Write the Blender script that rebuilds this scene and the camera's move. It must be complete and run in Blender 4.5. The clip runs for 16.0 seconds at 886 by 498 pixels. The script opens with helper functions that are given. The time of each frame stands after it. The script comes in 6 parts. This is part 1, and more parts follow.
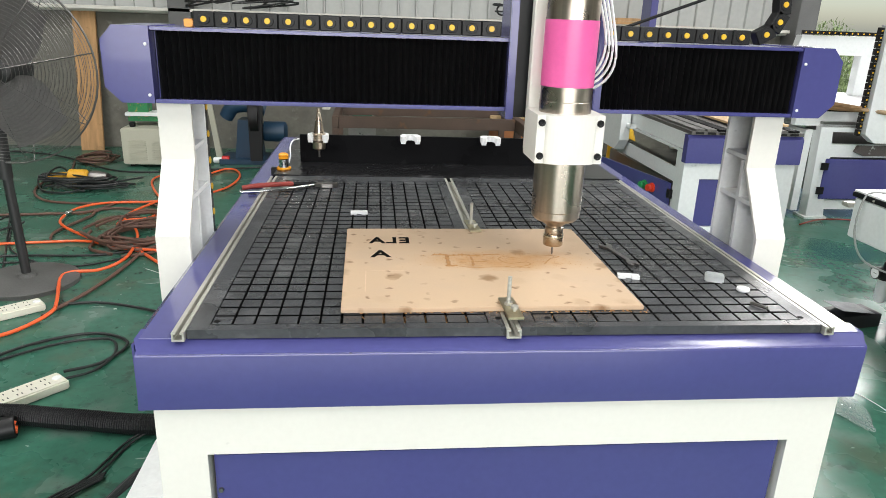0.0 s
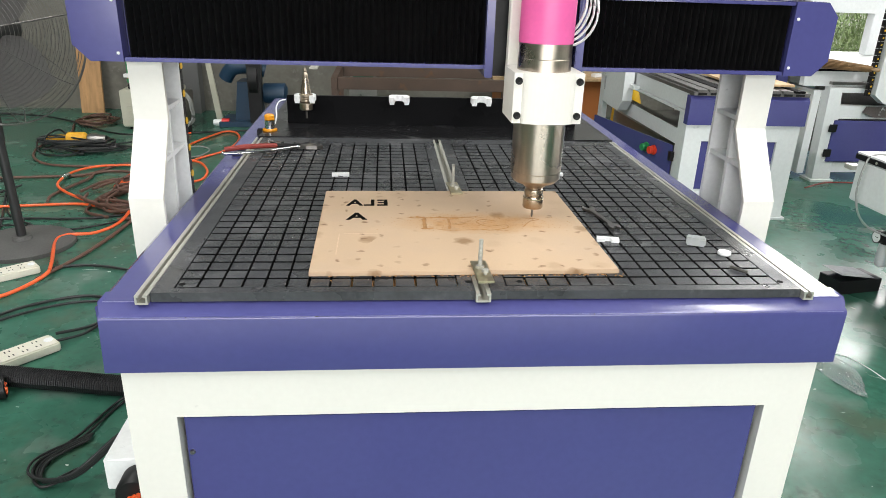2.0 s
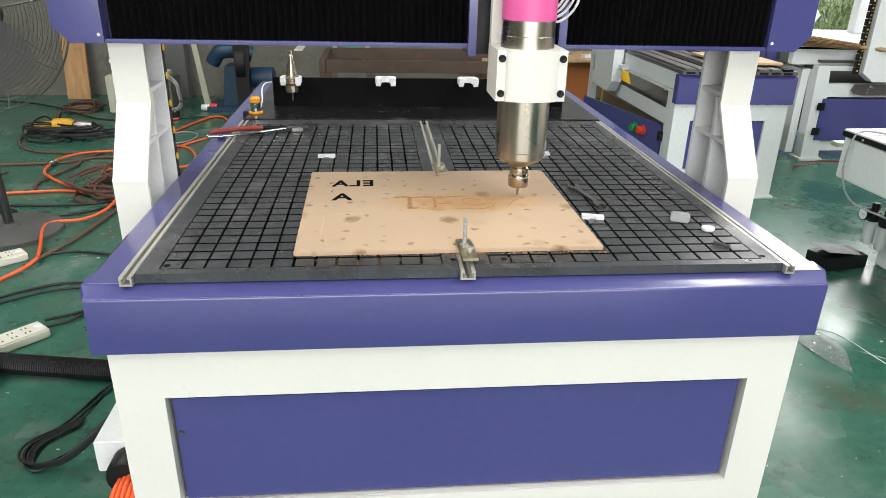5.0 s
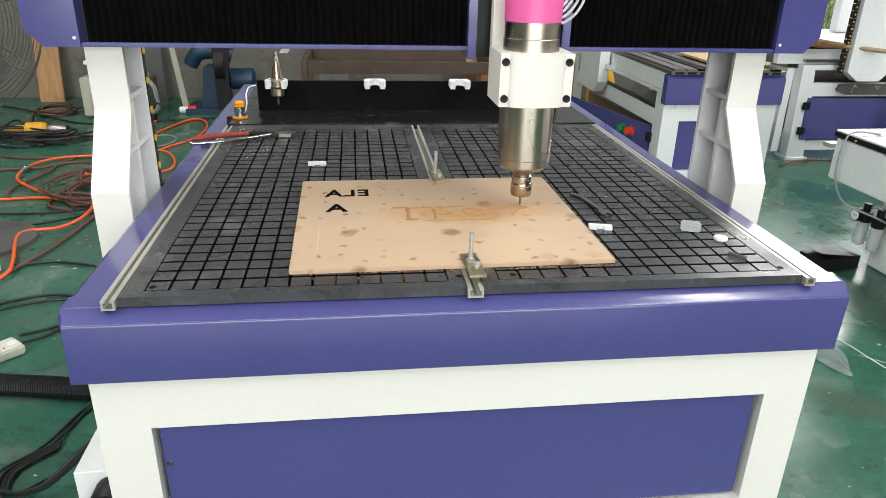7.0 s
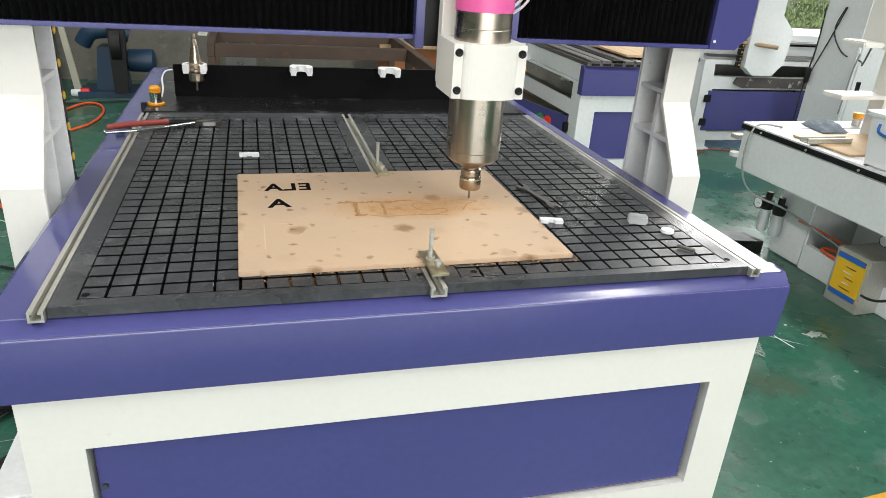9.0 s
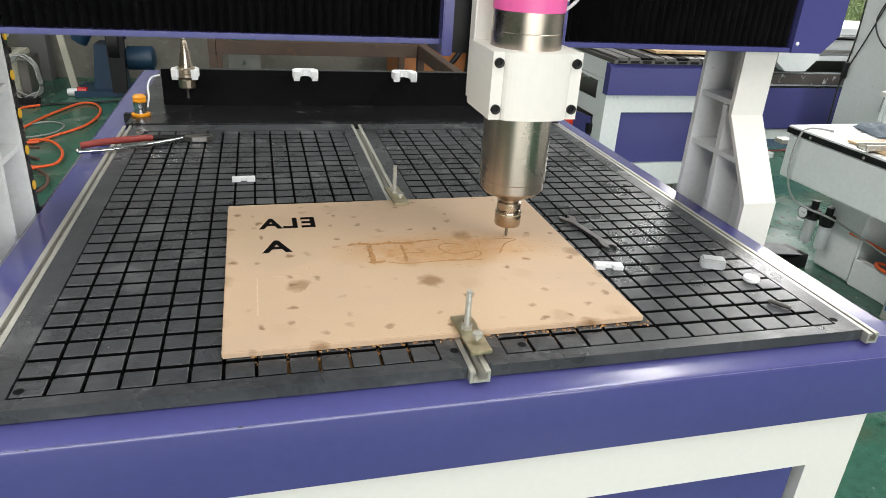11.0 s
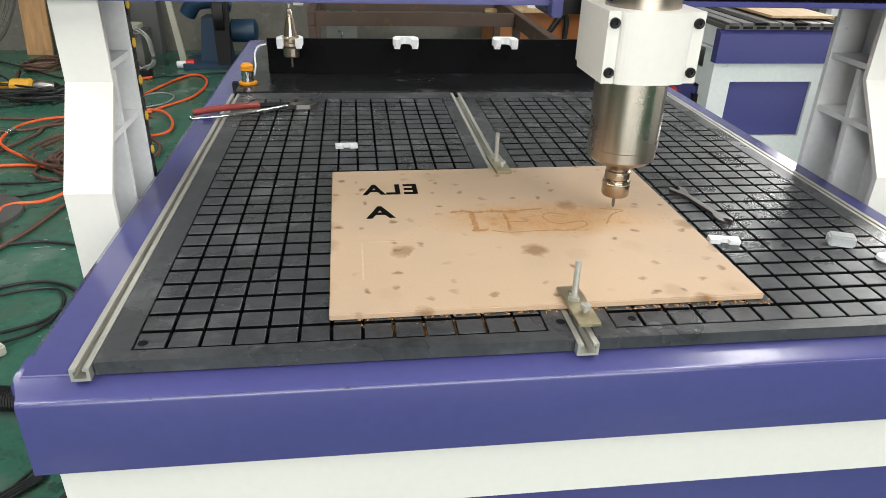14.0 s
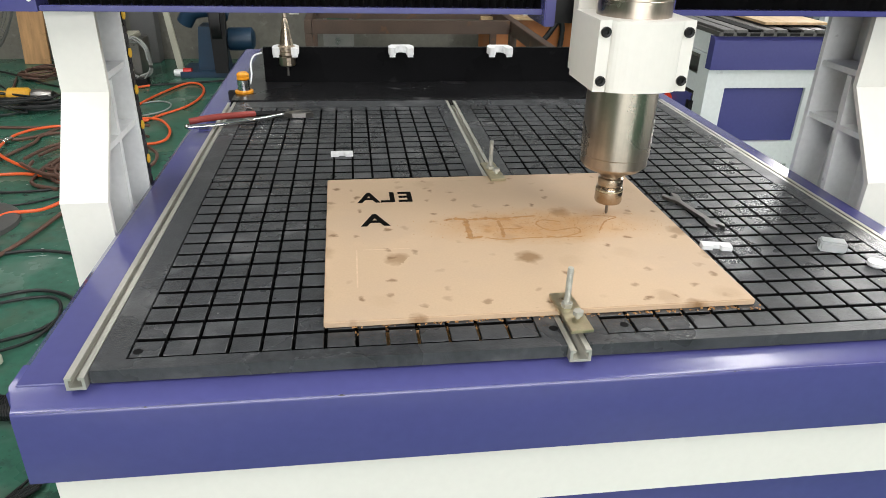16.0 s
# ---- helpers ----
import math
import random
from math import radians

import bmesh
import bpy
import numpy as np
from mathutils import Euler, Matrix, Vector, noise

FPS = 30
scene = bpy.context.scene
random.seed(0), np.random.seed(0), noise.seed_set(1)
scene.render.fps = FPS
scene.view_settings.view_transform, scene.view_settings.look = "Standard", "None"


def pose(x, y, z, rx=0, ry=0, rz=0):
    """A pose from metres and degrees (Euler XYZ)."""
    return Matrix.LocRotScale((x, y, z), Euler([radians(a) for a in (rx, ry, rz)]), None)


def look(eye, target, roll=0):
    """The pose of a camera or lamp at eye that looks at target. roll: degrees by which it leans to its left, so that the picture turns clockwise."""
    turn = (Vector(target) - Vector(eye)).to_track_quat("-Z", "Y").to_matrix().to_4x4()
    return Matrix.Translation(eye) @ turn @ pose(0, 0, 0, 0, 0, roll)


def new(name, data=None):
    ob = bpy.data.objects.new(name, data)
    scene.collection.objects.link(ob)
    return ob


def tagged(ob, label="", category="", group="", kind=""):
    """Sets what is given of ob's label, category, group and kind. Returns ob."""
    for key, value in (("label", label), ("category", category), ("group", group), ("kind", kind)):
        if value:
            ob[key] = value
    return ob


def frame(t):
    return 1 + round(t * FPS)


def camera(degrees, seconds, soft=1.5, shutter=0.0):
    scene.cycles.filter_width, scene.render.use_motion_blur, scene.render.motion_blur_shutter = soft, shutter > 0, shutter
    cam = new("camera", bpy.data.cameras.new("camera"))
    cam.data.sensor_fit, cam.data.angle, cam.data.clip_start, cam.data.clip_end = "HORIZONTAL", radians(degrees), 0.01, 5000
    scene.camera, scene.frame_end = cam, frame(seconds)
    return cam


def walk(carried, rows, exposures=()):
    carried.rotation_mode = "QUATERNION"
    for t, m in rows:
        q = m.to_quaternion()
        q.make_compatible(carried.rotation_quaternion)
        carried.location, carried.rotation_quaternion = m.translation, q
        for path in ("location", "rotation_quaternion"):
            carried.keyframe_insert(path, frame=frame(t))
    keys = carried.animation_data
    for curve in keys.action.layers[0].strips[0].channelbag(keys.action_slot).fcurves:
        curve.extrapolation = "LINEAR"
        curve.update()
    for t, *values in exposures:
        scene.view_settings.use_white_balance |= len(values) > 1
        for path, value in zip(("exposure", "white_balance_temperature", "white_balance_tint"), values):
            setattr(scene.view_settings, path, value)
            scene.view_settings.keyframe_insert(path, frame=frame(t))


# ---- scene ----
cam = camera(65.6, 16.0, soft=0.85)
PATH = [
    (0, (-0.29, -1.24, 1.461), (-0.092, 0.642, 0.816), 2.1),
    (0.5, (-0.294, -1.241, 1.456), (-0.097, 0.638, 0.801), 2.0),
    (1, (-0.278, -1.234, 1.459), (-0.083, 0.638, 0.781), 2.2),
    (1.5, (-0.235, -1.226, 1.445), (-0.039, 0.635, 0.739), 3.6),
    (2, (-0.205, -1.22, 1.451), (-0.036, 0.629, 0.706), 1.9),
    (2.5, (-0.199, -1.225, 1.446), (-0.04, 0.619, 0.689), 2.3),
    (3, (-0.201, -1.232, 1.445), (-0.048, 0.611, 0.683), 2.0),
    (3.5, (-0.198, -1.229, 1.444), (-0.046, 0.609, 0.671), 2.2),
    (4, (-0.194, -1.232, 1.444), (-0.036, 0.602, 0.663), 1.7),
    (6.5, (-0.185, -1.204, 1.437), (0.032, 0.622, 0.651), 2.0),
    (7, (-0.227, -1.139, 1.438), (0.018, 0.683, 0.652), 1.5),
    (7.5, (-0.291, -1.076, 1.432), (0.205, 0.687, 0.629), 2.6),
    (8, (-0.302, -1.086, 1.433), (0.204, 0.661, 0.599), 3.1),
    (8.5, (-0.304, -1.087, 1.434), (0.203, 0.669, 0.62), 3.9),
    (9, (-0.319, -1.071, 1.434), (0.193, 0.685, 0.625), 4.1),
    (11.3, (-0.287, -0.742, 1.411), (0.191, 1.009, 0.569), 3.5),
    (11.5, (-0.289, -0.736, 1.402), (0.092, 1.016, 0.516), 2.3),
    (12, (-0.294, -0.75, 1.405), (0.063, 1.012, 0.527), 2.0),
    (12.5, (-0.302, -0.757, 1.406), (0.034, 1.012, 0.536), 1.9),
    (13, (-0.312, -0.757, 1.402), (-0.007, 1.014, 0.524), 2.4),
    (13.5, (-0.316, -0.752, 1.399), (-0.049, 1.017, 0.505), 2.4),
    (14, (-0.313, -0.748, 1.4), (-0.075, 1.017, 0.49), 1.7),
    (14.5, (-0.317, -0.75, 1.401), (-0.093, 1.012, 0.482), 1.6),
    (15, (-0.315, -0.751, 1.403), (-0.089, 1.021, 0.502), 1.7),
    (15.5, (-0.31, -0.752, 1.405), (-0.076, 1.022, 0.51), 1.8),
    (16, (-0.307, -0.755, 1.405), (-0.063, 1.018, 0.512), 1.5),
]
EXPOSURES = [(0, -0.28), (4, -0.36), (7, -0.39), (9, -0.45), (11.5, -0.48), (16, -0.46)]
walk(cam, [(t, look(eye, target, roll)) for t, eye, target, roll in PATH], EXPOSURES)

# ---- world, sun, lamps, exposure ----
world = bpy.data.worlds.new("world")
scene.world = world
world.use_nodes = True
wn = world.node_tree
sky = wn.nodes.new("ShaderNodeTexSky")
sky.sky_type, sky.sun_disc = "NISHITA", False
sky.sun_elevation, sky.sun_rotation = radians(58), radians(209)
wn.links.new(sky.outputs[0], wn.nodes["Background"].inputs[0])
wn.nodes["Background"].inputs[1].default_value = 0.15
sun = bpy.data.lights.new("sun", "SUN")
sun.energy, sun.angle, sun.color = 4.5, radians(12), (1.0, 0.96, 0.9)
new("sun", sun).matrix_world = look((0, 0, 20), (6, 11, 0))


def area_lamp(x, y, z, sx, sy, watts, target, colour=(0.995, 0.975, 0.945)):
    lamp = bpy.data.lights.new("daylight_lamp", "AREA")
    lamp.shape, lamp.size, lamp.size_y, lamp.energy, lamp.color = "RECTANGLE", sx, sy, watts, colour
    new("daylight_lamp", lamp).matrix_world = look((x, y, z), target)


# area lamps standing in for daylight from the roof lights and the open gateway
for sx_ in (-4.0, 3.3):
    area_lamp(sx_, -1.0, 6.05, 0.55, 10.0, 600, (sx_, -1.0, 0))
area_lamp(7.2, 6.30, 3.7, 5.4, 2.2, 760, (4.0, 0, 1.5))
# unseen lamp in an assumed south gateway, added to light the machine's front
area_lamp(0.0, -8.95, 2.5, 8.8, 3.8, 900, (0, 0, 1.5))

# ---- materials ----


def mat(name, colour, rough=0.5, metal=0.0, vary=0.12, scale=8.0, fine=120.0, bump=0.0, bump_scale=300.0, coat=0.0, spots=None, spec=0.5, rough_vary=0.08):
    """A surface with variation at two scales, uneven gloss, fine relief and, if given, spots of another colour."""
    m = bpy.data.materials.new(name)
    m.use_nodes = True
    n, l = m.node_tree.nodes, m.node_tree.links
    b = n["Principled BSDF"]
    big, small = n.new("ShaderNodeTexNoise"), n.new("ShaderNodeTexNoise")
    big.inputs["Scale"].default_value, small.inputs["Scale"].default_value = scale, fine
    big.inputs["Detail"].default_value = 5
    geo = n.new("ShaderNodeNewGeometry")
    for t in (big, small):
        l.new(geo.outputs["Position"], t.inputs["Vector"])
    add = n.new("ShaderNodeMath")
    add.operation = "ADD"
    l.new(big.outputs["Fac"], add.inputs[0]), l.new(small.outputs["Fac"], add.inputs[1])
    ramp = n.new("ShaderNodeMapRange")
    ramp.inputs["From Min"].default_value, ramp.inputs["From Max"].default_value = 0.6, 1.4
    ramp.inputs["To Min"].default_value, ramp.inputs["To Max"].default_value = 1 - vary, 1 + vary
    l.new(add.outputs[0], ramp.inputs["Value"])
    mul = n.new("ShaderNodeVectorMath")
    mul.operation = "SCALE"
    mul.inputs[0].default_value = colour[:3]
    l.new(ramp.outputs[0], mul.inputs["Scale"])
    out = mul.outputs[0]
    if spots:
        sc, amount, col2 = spots
        sp = n.new("ShaderNodeTexNoise")
        sp.inputs["Scale"].default_value, sp.inputs["Detail"].default_value = sc, 6
        l.new(geo.outputs["Position"], sp.inputs["Vector"])
        mr = n.new("ShaderNodeMapRange")
        mr.inputs["From Min"].default_value, mr.inputs["From Max"].default_value = amount, amount + 0.09
        l.new(sp.outputs["Fac"], mr.inputs["Value"])
        mix = n.new("ShaderNodeMix")
        mix.data_type = "RGBA"
        l.new(mr.outputs[0], mix.inputs["Factor"])
        l.new(out, mix.inputs["A"])
        mix.inputs["B"].default_value = (*col2, 1)
        out = mix.outputs["Result"]
    l.new(out, b.inputs["Base Color"])
    rr = n.new("ShaderNodeMapRange")
    rr.inputs["From Min"].default_value, rr.inputs["From Max"].default_value = 0.3, 0.7
    rr.inputs["To Min"].default_value, rr.inputs["To Max"].default_value = max(0.02, rough - rough_vary), min(1, rough + rough_vary)
    l.new(big.outputs["Fac"], rr.inputs["Value"])
    l.new(rr.outputs[0], b.inputs["Roughness"])
    b.inputs["Metallic"].default_value, b.inputs["Coat Weight"].default_value = metal, coat
    b.inputs["Specular IOR Level"].default_value = spec
    if bump:
        bp, bt = n.new("ShaderNodeBump"), n.new("ShaderNodeTexNoise")
        bt.inputs["Scale"].default_value, bt.inputs["Detail"].default_value = bump_scale, 3
        l.new(geo.outputs["Position"], bt.inputs["Vector"])
        bp.inputs["Strength"].default_value, bp.inputs["Distance"].default_value = bump, 0.004
        l.new(bt.outputs["Fac"], bp.inputs["Height"])
        l.new(bp.outputs[0], b.inputs["Normal"])
    return m


def streaked(name, colour, rough, metal, axis, scale, vary=0.25):
    """Brushed metal or sawn wood: grain drawn out along one axis."""
    m = mat(name, colour, rough, metal, 0.06)
    n, l = m.node_tree.nodes, m.node_tree.links
    geo, mp, ns = n.new("ShaderNodeNewGeometry"), n.new("ShaderNodeMapping"), n.new("ShaderNodeTexNoise")
    s = [scale, scale, scale]
    s[axis] = scale * 0.04
    mp.inputs["Scale"].default_value = s
    ns.inputs["Scale"].default_value, ns.inputs["Detail"].default_value = 1.0, 4
    l.new(geo.outputs["Position"], mp.inputs["Vector"]), l.new(mp.outputs[0], ns.inputs["Vector"])
    mr = n.new("ShaderNodeMapRange")
    mr.inputs["From Min"].default_value, mr.inputs["From Max"].default_value = 0.3, 0.7
    mr.inputs["To Min"].default_value, mr.inputs["To Max"].default_value = 1 - vary, 1 + vary
    l.new(ns.outputs["Fac"], mr.inputs["Value"])
    b = n["Principled BSDF"]
    old = b.inputs["Base Color"].links[0].from_socket
    sc = n.new("ShaderNodeVectorMath")
    sc.operation = "SCALE"
    l.new(old, sc.inputs[0]), l.new(mr.outputs[0], sc.inputs["Scale"]), l.new(sc.outputs[0], b.inputs["Base Color"])
    return m


PURPLE = mat("purple_paint", (0.070, 0.071, 0.228), 0.17, vary=0.05, scale=3, fine=60, bump=0.03, bump_scale=240, coat=0.2, rough_vary=0.04)
WHITE = mat("white_paint", (0.80, 0.782, 0.735), 0.36, vary=0.025, scale=4, fine=70, bump=0.02, bump_scale=200, spots=(14, 0.74, (0.42, 0.42, 0.40)))
DUSTY_WHITE = mat("dusty_white_paint", (0.80, 0.815, 0.82), 0.45, vary=0.07, scale=9, fine=80, spots=(22, 0.68, (0.36, 0.36, 0.37)))
GREY_WHITE = mat("grey_white_paint", (0.72, 0.745, 0.75), 0.45, vary=0.06, scale=3, fine=50, spots=(9, 0.72, (0.35, 0.36, 0.36)))
BED = mat("black_bed_board", (0.046, 0.0485, 0.053), 0.32, vary=0.30, scale=6, fine=90, bump=0.22, bump_scale=420, spots=(9, 0.57, (0.095, 0.097, 0.102)), rough_vary=0.22, spec=0.5)
# near-black that paints in the shade of the bed grooves; also black slats
GROOVE = mat("black_and_groove_shade", (0.004, 0.004, 0.0045), 0.8, vary=0.2, spec=0.15)
BACK_BOARD = mat("dusty_black_board", (0.010, 0.010, 0.011), 0.25, vary=0.4, scale=4, fine=60, spec=0.35, spots=(16, 0.64, (0.06, 0.06, 0.062)))
BLACK = mat("black_plastic", (0.008, 0.008, 0.009), 0.45, vary=0.2, fine=200, spec=0.3)
GLOSS_BLACK = mat("glossy_black_board", (0.0035, 0.0035, 0.0042), 0.3, vary=0.3, scale=5, spec=0.04, spots=(10, 0.66, (0.02, 0.02, 0.021)))
BELLOWS = mat("bellows_fabric", (0.006, 0.006, 0.0066), 0.45, spec=0.2, vary=0.3, scale=20, fine=250, bump=0.1)
YELLOW = mat("yellow_plastic", (0.75, 0.45, 0.02), 0.4, vary=0.06)
ALU = streaked("aluminium", (0.50, 0.49, 0.44), 0.42, 0.5, 1, 90, 0.12)
STEEL = streaked("brushed_steel", (0.50, 0.435, 0.37), 0.30, 1.0, 2, 60, 0.16)
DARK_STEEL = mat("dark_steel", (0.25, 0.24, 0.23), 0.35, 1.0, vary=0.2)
NUT_STEEL = mat("nut_steel", (0.46, 0.39, 0.31), 0.27, 1.0, vary=0.1)
ZINC = mat("yellow_zinc", (0.52, 0.47, 0.33), 0.35, 1.0, vary=0.15, scale=40)
PINK = mat("pink_label", (0.80, 0.13, 0.38), 0.35, vary=0.05)
BRIGHT_WHITE = mat("white_plastic", (0.82, 0.83, 0.84), 0.4, vary=0.04)

# ---- building helpers ----


def thing(name, x, y, z, label="", category="", group="", kind=""):
    ob = new(name)
    ob.empty_display_size = 0.1
    ob.location = (x, y, z)
    return tagged(ob, label, category, group, kind)


def place(ob, parent):
    """Hang ob, built in world coordinates, under parent, with its origin in its own middle."""
    me = ob.data
    if len(me.vertices):
        c = sum((Vector(q) for q in ob.bound_box), Vector()) / 8
        me.transform(Matrix.Translation(-c))
        ob.location = c
    if parent:
        ob.parent = parent
        ob.matrix_parent_inverse = Matrix.Translation(-WORLD_OF[parent.name])
    WORLD_OF[ob.name] = ob.location.copy()
    return ob


WORLD_OF = {}


def part(name, bm, material, parent=None, label="", smooth=None, bevel=0.0):
    """Links a bmesh as one mesh object under a thing or a part."""
    if parent and parent.name not in WORLD_OF:
        WORLD_OF[parent.name] = parent.location.copy()
    if bevel:
        bmesh.ops.bevel(bm, geom=[e for e in bm.edges if len(e.link_faces) == 2 and e.calc_face_angle(0) > 0.6], offset=bevel, segments=2, affect="EDGES", clamp_overlap=True)
    me = bpy.data.meshes.new(name)
    bmesh.ops.recalc_face_normals(bm, faces=bm.faces)
    bm.to_mesh(me)
    bm.free()
    mats = material if isinstance(material, (list, tuple)) else [material]
    for m in mats:
        me.materials.append(m)
    if smooth:
        me.shade_smooth()
        me.set_sharp_from_angle(angle=radians(smooth))
    ob = new(name, me)
    place(ob, parent)
    if label:
        ob["label"] = label
    return ob


def box(x0, x1, y0, y1, z0, z1, bm=None, m=None):
    bm = bm or bmesh.new()
    r = bmesh.ops.create_cube(bm, size=1)
    for v in r["verts"]:
        v.co = Vector(((x0 + x1) / 2 + v.co.x * (x1 - x0), (y0 + y1) / 2 + v.co.y * (y1 - y0), (z0 + z1) / 2 + v.co.z * (z1 - z0)))
        if m:
            v.co = m @ v.co
    return bm


def lathe(profile, x, y, z, axis="z", seg=32, bm=None, turn=None):
    """Turns a list of (radius, height) round an axis."""
    bm = bm or bmesh.new()
    rings = []
    for r, h in profile:
        ring = []
        for i in range(seg):
            a = 2 * math.pi * i / seg
            p = Vector((r * math.cos(a), r * math.sin(a), h))
            if axis == "x":
                p = Vector((p.z, p.x, p.y))
            elif axis == "y":
                p = Vector((p.x, p.z, p.y))
            if turn:
                p = turn @ p
            ring.append(bm.verts.new(p + Vector((x, y, z))))
        rings.append(ring)
    for a, b in zip(rings, rings[1:]):
        for i in range(seg):
            bm.faces.new((a[i], a[(i + 1) % seg], b[(i + 1) % seg], b[i]))
    for ring in (rings[0], rings[-1]):
        if (ring[0].co - ring[seg // 2].co).length > 1e-5:
            bm.faces.new(ring)
    return bm


def rod(p, q, r, seg=12, bm=None, r2=None):
    p, q = Vector(p), Vector(q)
    d = q - p
    return lathe([(r, 0), (r2 if r2 is not None else r, d.length)], p.x, p.y, p.z, seg=seg, bm=bm, turn=d.to_track_quat("Z", "Y").to_matrix())


def prism(outline, axis, a, b, bm=None):
    """An outline of (u, v) drawn out along an axis from a to b. axis x: (y, z); y: (x, z); z: (x, y)."""
    bm = bm or bmesh.new()

    def at(u, v, w):
        return {"x": (w, u, v), "y": (u, w, v), "z": (u, v, w)}[axis]

    lo = [bm.verts.new(at(u, v, a)) for u, v in outline]
    hi = [bm.verts.new(at(u, v, b)) for u, v in outline]
    n = len(outline)
    bm.faces.new(lo), bm.faces.new(hi)
    for i in range(n):
        bm.faces.new((lo[i], lo[(i + 1) % n], hi[(i + 1) % n], hi[i]))
    return bm


def smooth_path(points, steps=8):
    """A rounded line through the points."""
    pts = [Vector(p) for p in points]
    out = []
    for i in range(len(pts) - 1):
        p0, p1, p2, p3 = pts[max(i - 1, 0)], pts[i], pts[i + 1], pts[min(i + 2, len(pts) - 1)]
        for k in range(steps):
            t = k / steps
            out.append(0.5 * (2 * p1 + (p2 - p0) * t + (2 * p0 - 5 * p1 + 4 * p2 - p3) * t * t + (3 * p1 - p0 - 3 * p2 + p3) * t ** 3))
    out.append(pts[-1])
    return out


def even_path(points, step):
    """Points at even steps along a smooth line."""
    line = smooth_path([Vector(p) for p in points], 24)
    out, left = [line[0]], step
    for a, b in zip(line, line[1:]):
        d = (b - a).length
        at = left
        while at <= d:
            out.append(a.lerp(b, at / d))
            at += step
        left = at - d
    return out


def tube(points, r, seg=8, steps=8, bm=None, rib=0.0):
    """A round cable or hose along the points; rib gives a corrugated hose."""
    bm = bm or bmesh.new()
    line = smooth_path(points, steps) if steps > 1 else [Vector(p) for p in points]
    rings = []
    up = Vector((0, 0, 1))
    for i, p in enumerate(line):
        d = (line[min(i + 1, len(line) - 1)] - line[max(i - 1, 0)]).normalized()
        side = d.cross(up)
        side = side.normalized() if side.length > 0.05 else Vector((1, 0, 0))
        top = side.cross(d)
        rr = r + (rib if i % 2 else 0)
        rings.append([bm.verts.new(p + side * rr * math.cos(2 * math.pi * k / seg) + top * rr * math.sin(2 * math.pi * k / seg)) for k in range(seg)])
    for a, b in zip(rings, rings[1:]):
        for k in range(seg):
            bm.faces.new((a[k], a[(k + 1) % seg], b[(k + 1) % seg], b[k]))
    bm.faces.new(rings[0]), bm.faces.new(rings[-1])
    return bm

# ---- the hall: floor, walls, roof ----
FLOOR = mat("green_floor_paint", (0.034, 0.126, 0.086), 0.26, spec=0.38, vary=0.30, scale=1.6, fine=25, bump=0.05, bump_scale=60, spots=(3.2, 0.56, (0.10, 0.175, 0.14)), rough_vary=0.16)


def grimy(m, layers):
    """Lay blotches of dirt over a paint: (scale, threshold, softness, colour, strength)."""
    n, l = m.node_tree.nodes, m.node_tree.links
    b = n["Principled BSDF"]
    geo = n.new("ShaderNodeNewGeometry")
    for k, (sc, th, soft, col, amount) in enumerate(layers):
        ns, mr, mix = n.new("ShaderNodeTexNoise"), n.new("ShaderNodeMapRange"), n.new("ShaderNodeMix")
        off = n.new("ShaderNodeVectorMath")
        off.inputs[1].default_value = (7.3 * k + 1, 3.1 * k, 1.7 * k)
        l.new(geo.outputs["Position"], off.inputs[0]), l.new(off.outputs[0], ns.inputs["Vector"])
        ns.inputs["Scale"].default_value, ns.inputs["Detail"].default_value, ns.inputs["Roughness"].default_value = sc, 8, 0.65
        mr.inputs["From Min"].default_value, mr.inputs["From Max"].default_value, mr.inputs["To Max"].default_value = th, th + soft, amount
        l.new(ns.outputs["Fac"], mr.inputs["Value"])
        mix.data_type = "RGBA"
        l.new(mr.outputs[0], mix.inputs["Factor"])
        l.new(b.inputs["Base Color"].links[0].from_socket, mix.inputs["A"])
        mix.inputs["B"].default_value = (*col, 1)
        l.new(mix.outputs["Result"], b.inputs["Base Color"])
    return m


grimy(FLOOR, ((1.1, 0.50, 0.22, (0.085, 0.13, 0.10), 0.35), (2.3, 0.55, 0.14, (0.070, 0.082, 0.050), 0.6), (12.0, 0.58, 0.09, (0.016, 0.040, 0.030), 0.65), (75.0, 0.635, 0.05, (0.010, 0.018, 0.014), 0.8), (32.0, 0.66, 0.05, (0.20, 0.25, 0.22), 0.6), (160.0, 0.67, 0.04, (0.30, 0.33, 0.31), 0.6)))
PLASTER = mat("grey_wall_plaster", (0.165, 0.158, 0.135), 0.8, vary=0.16, scale=1.3, fine=30, bump=0.15, bump_scale=40, spots=(2.2, 0.62, (0.11, 0.105, 0.09)))
CLADDING = mat("grey_cladding", (0.42, 0.43, 0.42), 0.5, vary=0.08, scale=2, fine=20)
ROOF = mat("roof_sheet", (0.5, 0.52, 0.53), 0.6, vary=0.08, scale=2)
WALL_Y = 6.38
floor = part("floor", box(-9, 10, -9, 9.4, -0.15, 0), FLOOR)
tagged(floor, "green painted concrete workshop floor, scuffed and dusty", "floor", kind="structure")
grimy(PLASTER, ((0.9, 0.50, 0.20, (0.085, 0.075, 0.055), 0.6), (2.4, 0.52, 0.15, (0.10, 0.098, 0.085), 0.6), (11.0, 0.60, 0.10, (0.28, 0.275, 0.25), 0.5), (45.0, 0.66, 0.05, (0.07, 0.068, 0.06), 0.6)))
